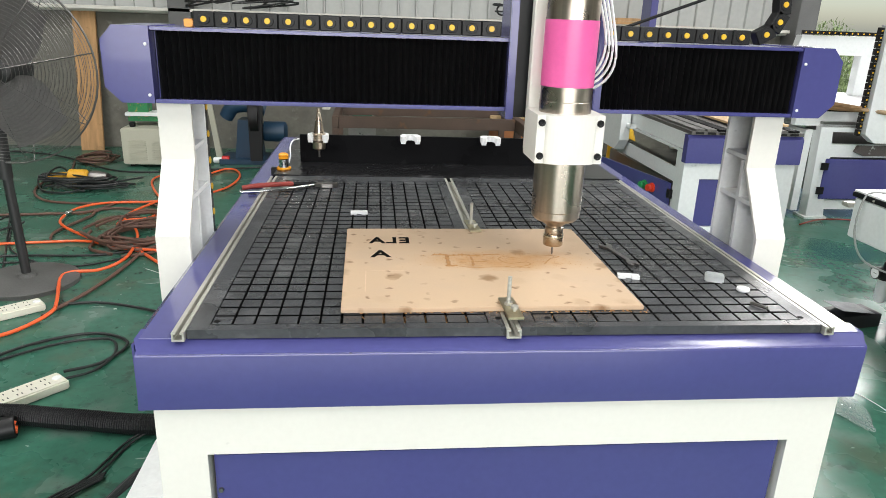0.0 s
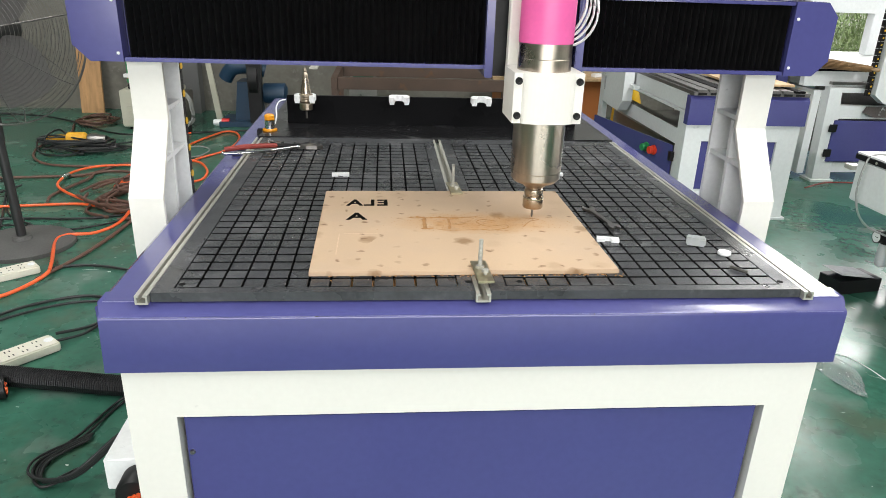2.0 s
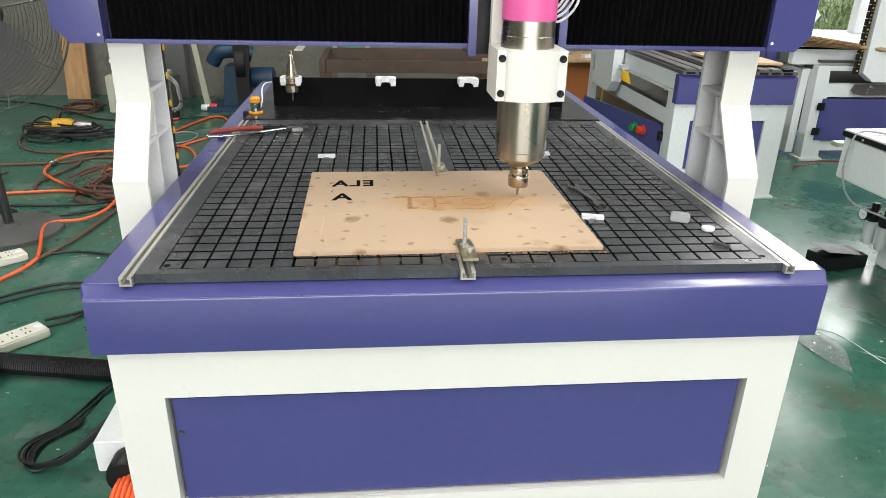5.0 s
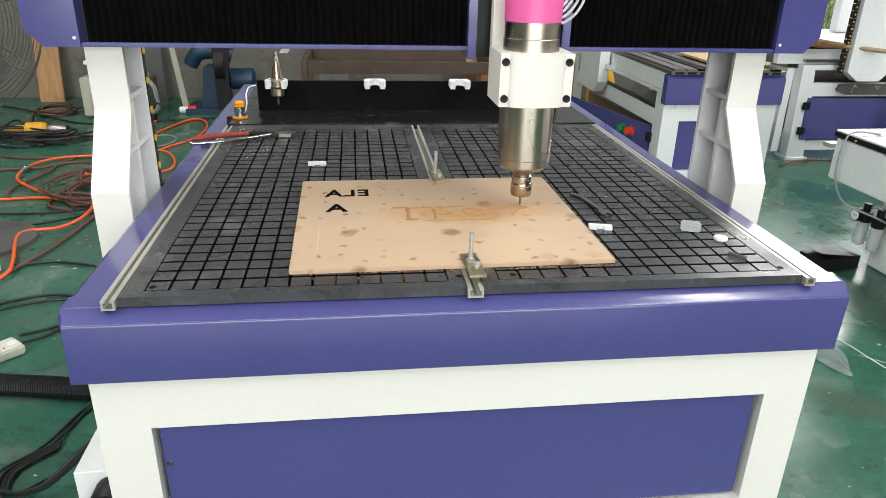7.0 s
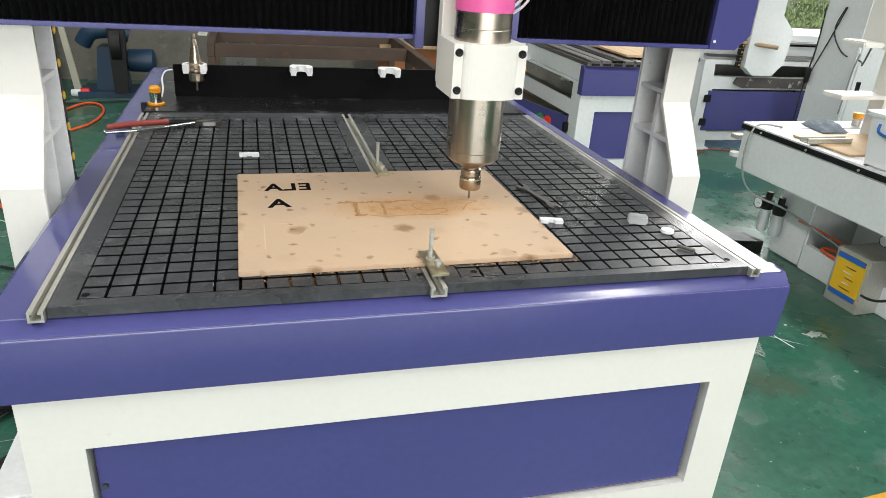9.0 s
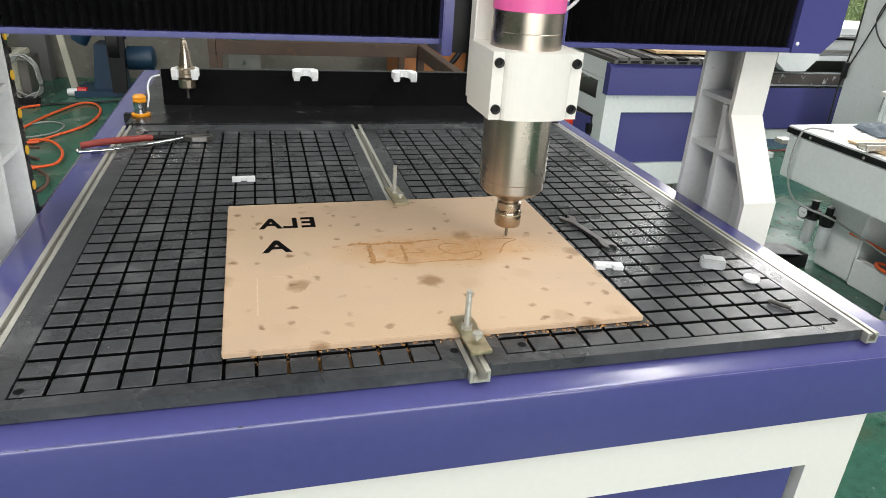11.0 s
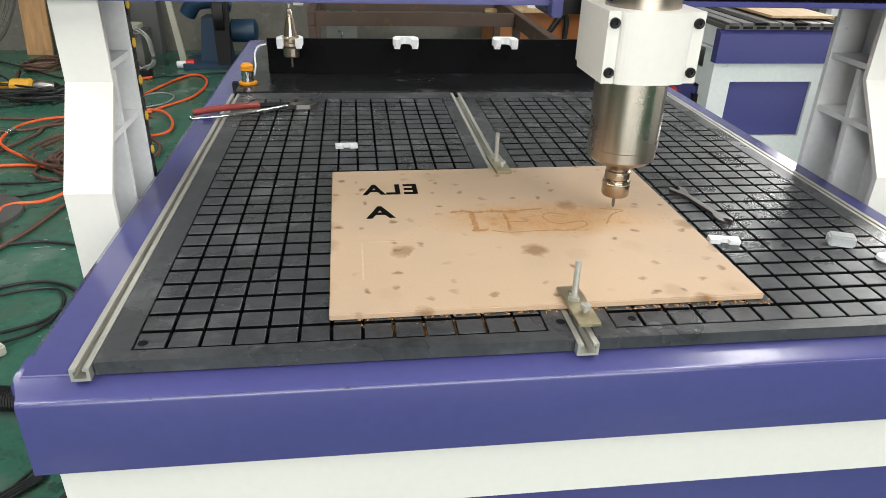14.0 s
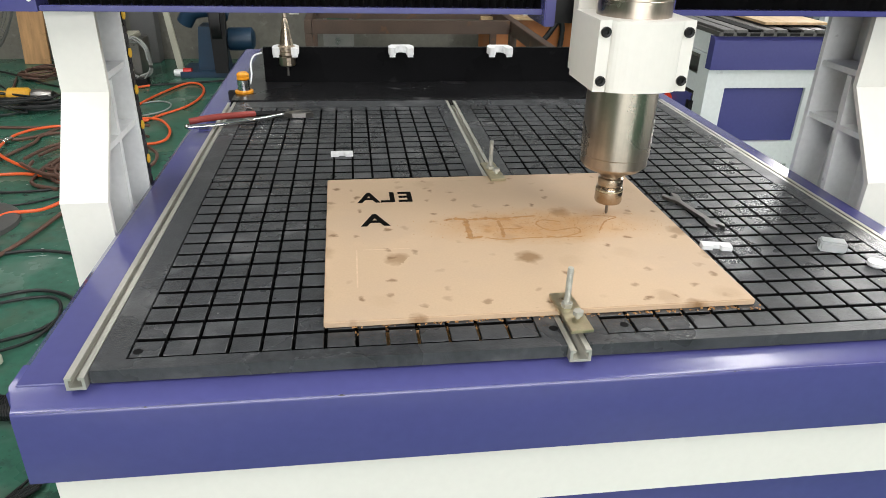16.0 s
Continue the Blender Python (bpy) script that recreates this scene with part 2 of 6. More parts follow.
grimy(BED, ((26.0, 0.60, 0.10, (0.11, 0.112, 0.118), 0.55), (7.0, 0.54, 0.14, (0.017, 0.0175, 0.019), 0.65), (140.0, 0.68, 0.05, (0.13, 0.13, 0.13), 0.5)))
wall = part("wall_north", box(-9, 4.35, WALL_Y, WALL_Y + 0.24, 0, 1.40), PLASTER)
tagged(wall, "stained grey plaster lower wall", "wall", kind="structure")
bm = bmesh.new()
n = 70
for i in range(n):
    x0 = -9 + 13.35 * i / n
    w = 13.35 / n
    prism([(x0, WALL_Y + 0.02), (x0 + w * 0.86, WALL_Y + 0.02), (x0 + w * 0.90, WALL_Y - 0.015), (x0 + w * 0.96, WALL_Y - 0.015), (x0 + w, WALL_Y + 0.02), (x0 + w, WALL_Y + 0.06), (x0, WALL_Y + 0.06)], "z", 1.43, 6.1, bm)
tagged(part("wall_cladding", bm, CLADDING), "ribbed grey metal wall cladding", "wall", kind="structure")
tagged(part("wall_west", box(-9.24, -9, -9, 9.4, 0, 6.1), PLASTER), "grey plaster side wall", "wall", kind="structure")
bm = bmesh.new()
box(-9, -4.6, -9.24, -9, 0, 6.1, bm), box(4.6, 10, -9.24, -9, 0, 6.1, bm), box(-4.6, 4.6, -9.24, -9, 4.5, 6.1, bm)
tagged(part("wall_south", bm, PLASTER), "unseen grey plaster end wall with an assumed wide gateway", "wall", kind="structure")
tagged(part("wall_east", box(10, 10.24, -9, 9.4, 0, 6.1), PLASTER), "grey plaster side wall", "wall", kind="structure")
tagged(part("wall_lintel", box(4.35, 10, WALL_Y, WALL_Y + 0.24, 5.0, 6.1), CLADDING), "grey wall over the open gateway", "wall", kind="structure")
bm = bmesh.new()
xs = [-9.24, -4.65, -3.35, 2.65, 3.95, 10.24]
for i in range(0, 6, 2):
    box(xs[i], xs[i + 1], -9.24, 9.4, 6.1, 6.2, bm)
box(-9.24, 10.24, -9.24, -6.1, 6.1, 6.2, bm), box(-9.24, 10.24, 4.1, 9.4, 6.1, 6.2, bm)
# unseen opaque panels over the roof openings, added to keep the sun out
for i in (1, 3):
    tagged(part("roof_sun_block", box(xs[i] - 0.1, xs[i + 1] + 0.1, -6.3, 4.3, 6.201, 6.23), CLADDING), "unseen opaque panel blocking the sun over a roof opening", "roof light", kind="structure")
tagged(part("ceiling", bm, ROOF), "grey metal roof with long roof lights", "ceiling", kind="structure")

# ---- the large router in the middle ----
ZT = 0.87          # top of the bed
router = thing("cnc_router", 0, 0.9, 0, "white and purple steel gantry router with black grid bed", "router machine")
SLOT = -0.011

# white base frame with a recessed purple front panel
FY = 0.0
bm = bmesh.new()
box(-0.728, -0.631, FY, FY + 0.06, 0.0, 0.70, bm), box(0.631, 0.728, FY, FY + 0.06, 0.0, 0.70, bm)
box(-0.631, 0.631, FY, FY + 0.06, 0.587, 0.70, bm), box(-0.631, 0.631, FY, FY + 0.06, 0.05, 0.30, bm)
part("front_frame", bm, WHITE, router)
panel = part("front_panel", box(-0.623, 0.623, FY + 0.013, FY + 0.03, 0.304, 0.581), PURPLE, router, "recessed purple sheet metal panel", bevel=0.005)
part("panel_screw", lathe([(0.0, -0.004), (0.005, -0.004), (0.006, 0.0), (0.006, 0.01)], -0.612, FY + 0.012, 0.49, axis="y", seg=10), DARK_STEEL, panel)
for sx in (-1, 1):
    a, b = sorted((sx * 0.728, sx * 0.66))
    part("side_frame", box(a, b, FY + 0.06, 2.25, 0.02, 0.70), WHITE, router)
part("rear_frame", box(-0.66, 0.66, 2.19, 2.25, 0.02, 0.70), WHITE, router)
part("bed_frame", box(-0.70, 0.70, FY + 0.01, 2.25, 0.70, 0.846), WHITE, router)
# purple apron in front, its top edge sloping
AY = -0.034
# pale purple for the painted fold highlight and the bare sheet edges
GLINT_BARE_EDGE = mat("glint_bare_edge_paint", (0.13, 0.13, 0.29), 0.4, vary=0.5, scale=14, fine=60)
APRON = [(AY + 0.018, 0.704), (AY + 0.003, 0.827), (AY + 0.0045, 0.8315), (AY + 0.008, 0.8352), (AY + 0.013, 0.8373), (0.004, 0.8495), (0.05, 0.8495), (0.05, 0.701), (AY + 0.036, 0.701)]
bm = prism(APRON, "x", -0.751, 0.751)
for v in bm.verts:
    if v.co.z > 0.80 and v.co.y < 0.0:
        v.co.x *= 0.986
part("apron", bm, PURPLE, router, "glossy purple front apron", smooth=32)
for sx in (-1, 1):
    out = [(sx * 0.670, 0.846), (sx * 0.670, 0.850), (sx * 0.742, 0.850), (sx * 0.757, 0.838), (sx * 0.757, 0.70), (sx * 0.752, 0.70), (sx * 0.752, 0.836), (sx * 0.740, 0.846)]
    part("side_cover", prism(out, "y", 0.0045, 2.27), PURPLE, router, "purple sheet metal side cover", bevel=0.0015)
    part("bare_edge", rod(Vector((sx * 0.672, 0.0042, 0.8498)), Vector((sx * 0.742, 0.0042, 0.8498)), 0.0012), GLINT_BARE_EDGE, router, "bare cut edge of the sheet")
# thin pale rod that paints a highlight along the apron fold
part("fold_glint", rod(Vector((-0.734, AY + 0.0050, 0.8318)), Vector((0.734, AY + 0.0050, 0.8318)), 0.0007), GLINT_BARE_EDGE, router, "pale line painting the highlight along the fold")

CHIP = mat("chipped_paint", (0.05, 0.045, 0.06), 0.7, vary=0.4, scale=60)
for x, w in ((-0.335, 0.012), (0.21, 0.004), (0.46, 0.006), (-0.58, 0.005)):
    chip = part("paint_chip", lathe([(0.0, 0.0012), (0.0011, 0.0008), (0.0013, 0.0)], 0, 0, 0, seg=7), CHIP, router, "dark chip in the paint")
    chip.matrix_basis = pose(x, AY + 0.0046, 0.8318, 45) @ Matrix.Diagonal((w / 0.0026, 1, 1, 1))


def t_slot(xc, y0, y1, w=0.030, z0=0.8505, z1=ZT - 0.001):
    """An aluminium T-slot bar: floor, two walls and two lips in one profile."""
    h = w / 2
    side = [(h, z0), (h, z1), (h - 0.008, z1), (h - 0.008, z1 - 0.004), (h - 0.004, z1 - 0.004), (h - 0.004, z0 + 0.004)]
    return prism([(xc + u, z) for u, z in side] + [(xc - u, z) for u, z in reversed(side)], "y", y0, y1)


BED_END = 1.325
for xc, w in ((-0.6640, 0.024), (SLOT, 0.03), (0.6615, 0.021)):
    part("slot_rail", t_slot(xc, -0.012, BED_END, w), ALU, router, "aluminium T-slot rail")

# bed boards: a recessed black board, a rim round it and raised pads between the grooves
CELL, GR = 0.0426, 0.0050
ROWS = 29
half = [(-0.650, SLOT - 0.0155, -0.6115), (SLOT + 0.0155, 0.650, 0.0385)]
PADS = []
for x0, x1, gx in half:
    nc = 13
    cw = CELL if gx < 0 else 0.0445
    gy0, gy1 = 0.0225, 0.0225 + ROWS * CELL
    # board below the pads darker than their tops, groove shade put into its colour
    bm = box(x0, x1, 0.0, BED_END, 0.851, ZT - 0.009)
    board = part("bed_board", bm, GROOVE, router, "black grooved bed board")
    bm = bmesh.new()
    gx1 = gx + nc * cw
    for q in ((x0, gx, 0.0, BED_END), (gx1, x1, 0.0, BED_END), (gx, gx1, 0.0, gy0), (gx, gx1, gy1, BED_END)):
        box(*q, ZT - 0.0085, ZT, bm)
    box(x0, x1, -0.0006, 0.0, 0.8512, ZT, bm)
    part("bed_rim", bm, BED, board)
    PADS.append((board, gx, gy0, cw, nc))

# back board, tool rack and forks
part("back_board", box(-0.668, 0.668, BED_END + 0.002, 2.2, 0.8505, ZT + 0.004), BACK_BOARD, router, "dusty glossy black board", bevel=0.002)
rack = part("tool_rack", box(-0.590, 0.581, 1.56, 1.572, ZT + 0.004, 0.986), GLOSS_BLACK, router, "upright glossy black tool rack board", bevel=0.001)


def fork(xc):
    """A white two-pronged tool fork on top of the rack board."""
    bm = bmesh.new()
    notch = [(xc + 0.016 * math.cos(math.pi * i / 10), 1.536 + 0.018 * math.sin(math.pi * i / 10)) for i in range(11)]
    lobe = [(0.018, 1.508), (0.024, 1.503), (0.034, 1.505), (0.040, 1.513), (0.041, 1.548), (0.030, 1.572)]
    outline = [(xc + u, y) for u, y in lobe] + [(xc - u, y) for u, y in reversed(lobe)] + list(reversed(notch))
    prism(outline, "z", 0.971, 0.993, bm)
    for sx in (-1, 1):
        prism([(xc + sx * 0.020, 1.506), (xc + sx * 0.038, 1.508), (xc + sx * 0.038, 1.522), (xc + sx * 0.020, 1.522)], "z", 0.964, 0.9705, bm)
    return bm


for xc in (-0.515, -0.147, 0.18, 0.535):
    part("tool_fork", fork(xc), BRIGHT_WHITE, rack, "white plastic tool fork", bevel=0.002)

# ---- gantry ----
GY = 0.588         # front of the legs under the beam
LEG = [(GY, 1.229), (GY, 1.080), (GY - 0.115, 0.905), (GY - 0.115, 0.50)]


def leg(sx):
    holder = None
    xi, xo = sx * 0.758, sx * 0.842
    a, b = sorted((xi, xo))
    t = 0.012
    front = [(y, z) for y, z in LEG] + [(y + t, z) for y, z in reversed(LEG)]
    holder = part("gantry_leg", prism(front, "x", a, b), WHITE, router, "cranked white steel gantry leg with stiffening ribs", bevel=0.003)
    yb = GY + 0.135
    a2, b2 = sorted((xo, xo - sx * 0.008))
    part("leg_web", prism([(GY + t, 1.229), (GY + t, 1.082), (GY - 0.115 + t, 0.907), (GY - 0.115 + t, 0.50), (yb, 0.50), (yb, 1.229)], "x", a2, b2), DUSTY_WHITE, holder)
    part("leg_flange", box(a, b, yb, yb + 0.012, 0.50, 1.229), DUSTY_WHITE, holder)
    for z, y0 in ((1.105, GY + t), (0.985, GY - 0.063 + t)):
        part("leg_rib", box(*sorted((xi + sx * 0.004, xo - sx * 0.008)), y0, yb, z - 0.006, z + 0.006), DUSTY_WHITE, holder)
    part("leg_strut", prism([(GY + 0.03, 1.095), (GY + 0.045, 1.095), (GY + 0.02, 0.60), (GY + 0.005, 0.60)], "x", *sorted((xi + sx * 0.006, xo - sx * 0.008))), DUSTY_WHITE, holder)
    return holder


for sx in (-1, 1):
    leg(sx)

# beam: purple box with lips, pleated black bellows, end plates
BY = GY - 0.045    # front plane of the bellows
CX = 0.167         # spindle axis
bm = bmesh.new()
box(-0.827, 0.827, BY + 0.03, BY + 0.22, 1.2305, 1.40, bm)
part("beam_lip", box(-0.827, 0.827, BY - 0.008, BY + 0.029, 1.230, 1.240), PURPLE, router, "purple lower lip", bevel=0.002)
part("beam_lip", box(-0.827, 0.827, BY - 0.008, BY + 0.22, 1.402, 1.410), PURPLE, router, "purple upper lip", bevel=0.002)
part("gantry_beam", bm, PURPLE, router, "purple steel gantry beam", bevel=0.002)
for sx in (-1, 1):
    o = [(sx * 0.828, 1.230), (sx * 0.905, 1.230), (sx * 0.942, 1.268), (sx * 0.942, 1.378), (sx * 0.912, 1.412), (sx * 0.828, 1.412)]
    plate = part("end_cover", prism(o, "y", BY - 0.010, BY + 0.23), PURPLE, router, "purple beam end cover with cut corners", bevel=0.004)
    for dz in (1.25, 1.37):
        part("cover_screw", lathe([(0.0, -0.003), (0.004, -0.002), (0.004, 0.004)], sx * 0.838, BY - 0.010, dz, axis="y", seg=8), BRIGHT_WHITE, plate)


def bellows(x0, x1):
    n = max(4, int((x1 - x0) / 0.0085))
    pts = []
    for i in range(n + 1):
        x = x0 + (x1 - x0) * i / n
        pts.append((x, BY + (0.0 if i % 2 else 0.018)))
    return prism(pts + [(x1, BY + 0.026), (x0, BY + 0.026)], "z", 1.2405, 1.4015)


PX0, PX1 = CX - 0.125, CX + 0.115
part("bellows", bellows(-0.820, PX0), BELLOWS, router, "pleated black bellows cover")
part("bellows", bellows(PX1, 0.820), BELLOWS, router, "pleated black bellows cover")

# carriage with purple side plates, white z slide, clamp and spindle
carriage = part("carriage", box(PX0 + 0.02, PX1 - 0.02, BY - 0.012, BY + 0.02, 1.216, 1.75), BLACK, router, "black carriage back plate")
for x in (PX0, PX1 - 0.014):
    part("carriage_plate", box(x, x + 0.020, BY - 0.03, BY + 0.10, 1.212, 1.78), PURPLE, carriage, "purple carriage side plate", bevel=0.002)
AXY = BY - 0.135
slide = part("z_slide", box(CX - 0.075, CX + 0.06, BY - 0.069, BY - 0.035, 1.138, 1.70), WHITE, router, "white z slide plate", bevel=0.003)
part("slide_block", box(CX - 0.05, CX + 0.05, BY - 0.035, BY - 0.012, 1.14, 1.6), DARK_STEEL, slide)
CF = AXY - 0.078
arc = [(CX + 0.061 * math.sin(a), CF + 0.010 - 0.016 * (math.cos(a * 1.0) - math.cos(1.5)) / (1 - math.cos(1.5))) for a in [1.5 - 3.0 * i / 16 for i in range(17)]]
clamp = part("spindle_clamp", prism([(CX - 0.081, BY - 0.070), (CX + 0.081, BY - 0.070), (CX + 0.081, CF + 0.010)] + arc + [(CX - 0.081, CF + 0.010)], "z", 1.135, 1.249), WHITE, router, "white painted spindle clamp block", bevel=0.003)
for dx in (-0.070, 0.070):
    for z in (1.153, 1.231):
        part("clamp_bolt", lathe([(0.0035, -0.001), (0.0035, -0.005), (0.0075, -0.006), (0.0085, -0.004), (0.0085, 0.01)], CX + dx, CF + 0.010, z, axis="y", seg=14), BLACK, clamp, "black socket bolt")
spindle = part("spindle", lathe([(0.0215, 0.963), (0.027, 0.967), (0.034, 0.975), (0.052, 0.980), (0.0575, 0.986), (0.0605, 0.989), (0.0605, 1.006), (0.0625, 1.008), (0.0625, 1.275), (0.0615, 1.276), (0.0615, 1.60)], CX, AXY, 0, seg=48), STEEL, router, "brushed steel water-cooled spindle", smooth=35)
part("label_band", lathe([(0.0630, 1.31), (0.0630, 1.46)], CX, AXY, 0, seg=48), PINK, spindle, "pink label band", smooth=35)
nut = part("collet_nut", lathe([(0.0195, 0.966), (0.0195, 0.960), (0.0228, 0.958), (0.0232, 0.955), (0.0232, 0.944), (0.0218, 0.942), (0.0218, 0.9405), (0.0248, 0.940), (0.0254, 0.938), (0.0254, 0.913), (0.0240, 0.910), (0.008, 0.909)], CX, AXY, 0, seg=32), NUT_STEEL, spindle, "two-stage steel collet nut", smooth=30)
part("nut_ring", lathe([(0.0255, 0.936), (0.0259, 0.9355), (0.0259, 0.934), (0.0255, 0.9335)], CX, AXY, 0, seg=28), ZINC, nut)
part("cutter", lathe([(0.0030, 0.911), (0.0030, 0.888), (0.001, 0.8832)], CX, AXY, 0, seg=10), DARK_STEEL, spindle, "thin milling cutter")

# work board held by two clamps
MDF = mat("mdf_board", (0.57, 0.412, 0.275), 0.62, vary=0.05, scale=5, fine=300, bump=0.04, bump_scale=600)


grimy(MDF, ((3.0, 0.50, 0.20, (0.50, 0.375, 0.28), 0.5), (8.0, 0.58, 0.14, (0.64, 0.46, 0.31), 0.4), (90.0, 0.67, 0.05, (0.30, 0.20, 0.13), 0.35)))


def stain_board(m):
    """Round damp stains over the sheet and a patch of orange dust where letters were milled."""
    n, l = m.node_tree.nodes, m.node_tree.links
    b = n["Principled BSDF"]
    geo = n.new("ShaderNodeNewGeometry")
    wob = n.new("ShaderNodeTexNoise")
    wob.inputs["Scale"].default_value, wob.inputs["Detail"].default_value = 45, 3
    l.new(geo.outputs["Position"], wob.inputs["Vector"])
    warp = n.new("ShaderNodeVectorMath")
    warp.operation = "MULTIPLY_ADD"
    warp.inputs[1].default_value = (0.03, 0.03, 0.0)
    l.new(wob.outputs["Color"], warp.inputs[0]), l.new(geo.outputs["Position"], warp.inputs[2])
    out = b.inputs["Base Color"].links[0].from_socket
    for scale, lo, hi, col, amount in ((9.5, 0.10, 0.24, (0.27, 0.155, 0.07), 0.95), (21.0, 0.06, 0.17, (0.22, 0.125, 0.06), 0.9)):
        vor = n.new("ShaderNodeTexVoronoi")
        vor.inputs["Scale"].default_value, vor.voronoi_dimensions = scale, "2D"
        l.new(warp.outputs[0], vor.inputs["Vector"])
        mr = n.new("ShaderNodeMapRange")
        mr.inputs["From Min"].default_value, mr.inputs["From Max"].default_value = lo, hi
        mr.inputs["To Min"].default_value, mr.inputs["To Max"].default_value = amount, 0.0
        l.new(vor.outputs["Distance"], mr.inputs["Value"])
        sep = n.new("ShaderNodeSeparateColor")
        l.new(vor.outputs["Color"], sep.inputs[0])
        pick = n.new("ShaderNodeMapRange")
        pick.inputs["From Min"].default_value, pick.inputs["From Max"].default_value = 0.48, 0.95
        l.new(sep.outputs[0], pick.inputs["Value"])
        f = n.new("ShaderNodeMath")
        f.operation = "MULTIPLY"
        l.new(mr.outputs[0], f.inputs[0]), l.new(pick.outputs[0], f.inputs[1])
        mix = n.new("ShaderNodeMix")
        mix.data_type = "RGBA"
        mix.inputs["B"].default_value = (*col, 1)
        l.new(f.outputs[0], mix.inputs["Factor"]), l.new(out, mix.inputs["A"])
        out = mix.outputs["Result"]
    sub = n.new("ShaderNodeVectorMath")
    sub.operation = "SUBTRACT"
    sub.inputs[1].default_value = (0.035 + 0.015, 0.372 + 0.015, 0)
    l.new(warp.outputs[0], sub.inputs[0])
    div = n.new("ShaderNodeVectorMath")
    div.operation = "MULTIPLY"
    div.inputs[1].default_value = (1 / 0.235, 1 / 0.085, 0)
    l.new(sub.outputs[0], div.inputs[0])
    ln = n.new("ShaderNodeVectorMath")
    ln.operation = "LENGTH"
    l.new(div.outputs[0], ln.inputs[0])
    mr = n.new("ShaderNodeMapRange")
    mr.inputs["From Min"].default_value, mr.inputs["From Max"].default_value = 0.35, 1.05
    mr.inputs["To Min"].default_value, mr.inputs["To Max"].default_value = 0.9, 0.0
    l.new(ln.outputs["Value"], mr.inputs["Value"])
    mot = n.new("ShaderNodeTexNoise")
    mot.inputs["Scale"].default_value, mot.inputs["Detail"].default_value = 30, 5
    l.new(geo.outputs["Position"], mot.inputs["Vector"])
    f = n.new("ShaderNodeMath")
    f.operation = "MULTIPLY"
    l.new(mr.outputs[0], f.inputs[0]), l.new(mot.outputs["Fac"], f.inputs[1])
    f2 = n.new("ShaderNodeMath")
    f2.operation = "MULTIPLY"
    f2.inputs[1].default_value = 1.5
    l.new(f.outputs[0], f2.inputs[0])
    mix = n.new("ShaderNodeMix")
    mix.data_type = "RGBA"
    mix.inputs["B"].default_value = (0.52, 0.275, 0.10, 1)
    l.new(f2.outputs[0], mix.inputs["Factor"]), l.new(out, mix.inputs["A"])
    l.new(mix.outputs["Result"], b.inputs["Base Color"])


stain_board(MDF)
RB = pose(-0.038, 0.355, 0, 0, 0, 0.8)
board = part("work_board", box(-0.325, 0.325, -0.28, 0.28, ZT + 0.0005, ZT + 0.0105, m=RB), MDF, None, bevel=0.0015)
tagged(board, "tan fibreboard sheet with stains and cut letters, clamped on the bed", "board")


# ---- cut letters, stains and sawdust on the work board ----
CUT = mat("cut_dark", (0.004, 0.0035, 0.003), 0.9, vary=0.2, spec=0.05)
DUST = mat("sawdust", (0.44, 0.235, 0.095), 0.9, vary=0.22, scale=60, fine=400, bump=0.4, bump_scale=900)
ZW = ZT + 0.0105


def letters(text, x, y, size, mirror, stretch):
    """Dark cut letters lying on the board."""
    cu = bpy.data.curves.new("letters", "FONT")
    cu.body, cu.size, cu.extrude, cu.offset, cu.space_character = text, size, 0.0002, 0.0021, 1.15
    tmp = new("tmp", cu)
    bpy.context.view_layer.update()
    me = bpy.data.meshes.new_from_object(tmp)
    bpy.data.objects.remove(tmp)
    me.transform(Matrix.Diagonal((-stretch if mirror else stretch, 1, 1, 1)))
    x0 = min(v.co.x for v in me.vertices)
    me.transform(RB.to_3x3().to_4x4() @ Matrix.Translation((-x0, 0, 0)))
    me.transform(Matrix.Translation((x, y, ZW + 0.0003)))
    me.materials.append(CUT)
    me.name = "cut_letters"
    return place(new("cut_letters", me), board)


WORLD_OF[board.name] = board.location.copy()
letters("ELA", -0.306, 0.500, 0.070, True, 0.86)
letters("A", -0.301, 0.390, 0.072, False, 0.98)


def crumbs(name, spots, r, seed, material=DUST):
    rnd = random.Random(seed)
    verts, faces = [], []
    for x, y, z in spots:
        s = r * rnd.uniform(0.5, 1.5)
        o = len(verts)
        for k in range(4):
            a = rnd.uniform(0, 6.28)
            verts.append((x + s * math.cos(a + k * 1.57), y + s * math.sin(a + k * 1.57), z))
        verts.append((x, y, z + s * rnd.uniform(0.5, 1.0)))
        faces += [(o, o + 1, o + 4), (o + 1, o + 2, o + 4), (o + 2, o + 3, o + 4), (o + 3, o, o + 4)]
    me = bpy.data.meshes.new(name)
    me.from_pydata(verts, [], faces)
    me.materials.append(material)
    return new(name, me)


rnd = random.Random(4)
spots = []
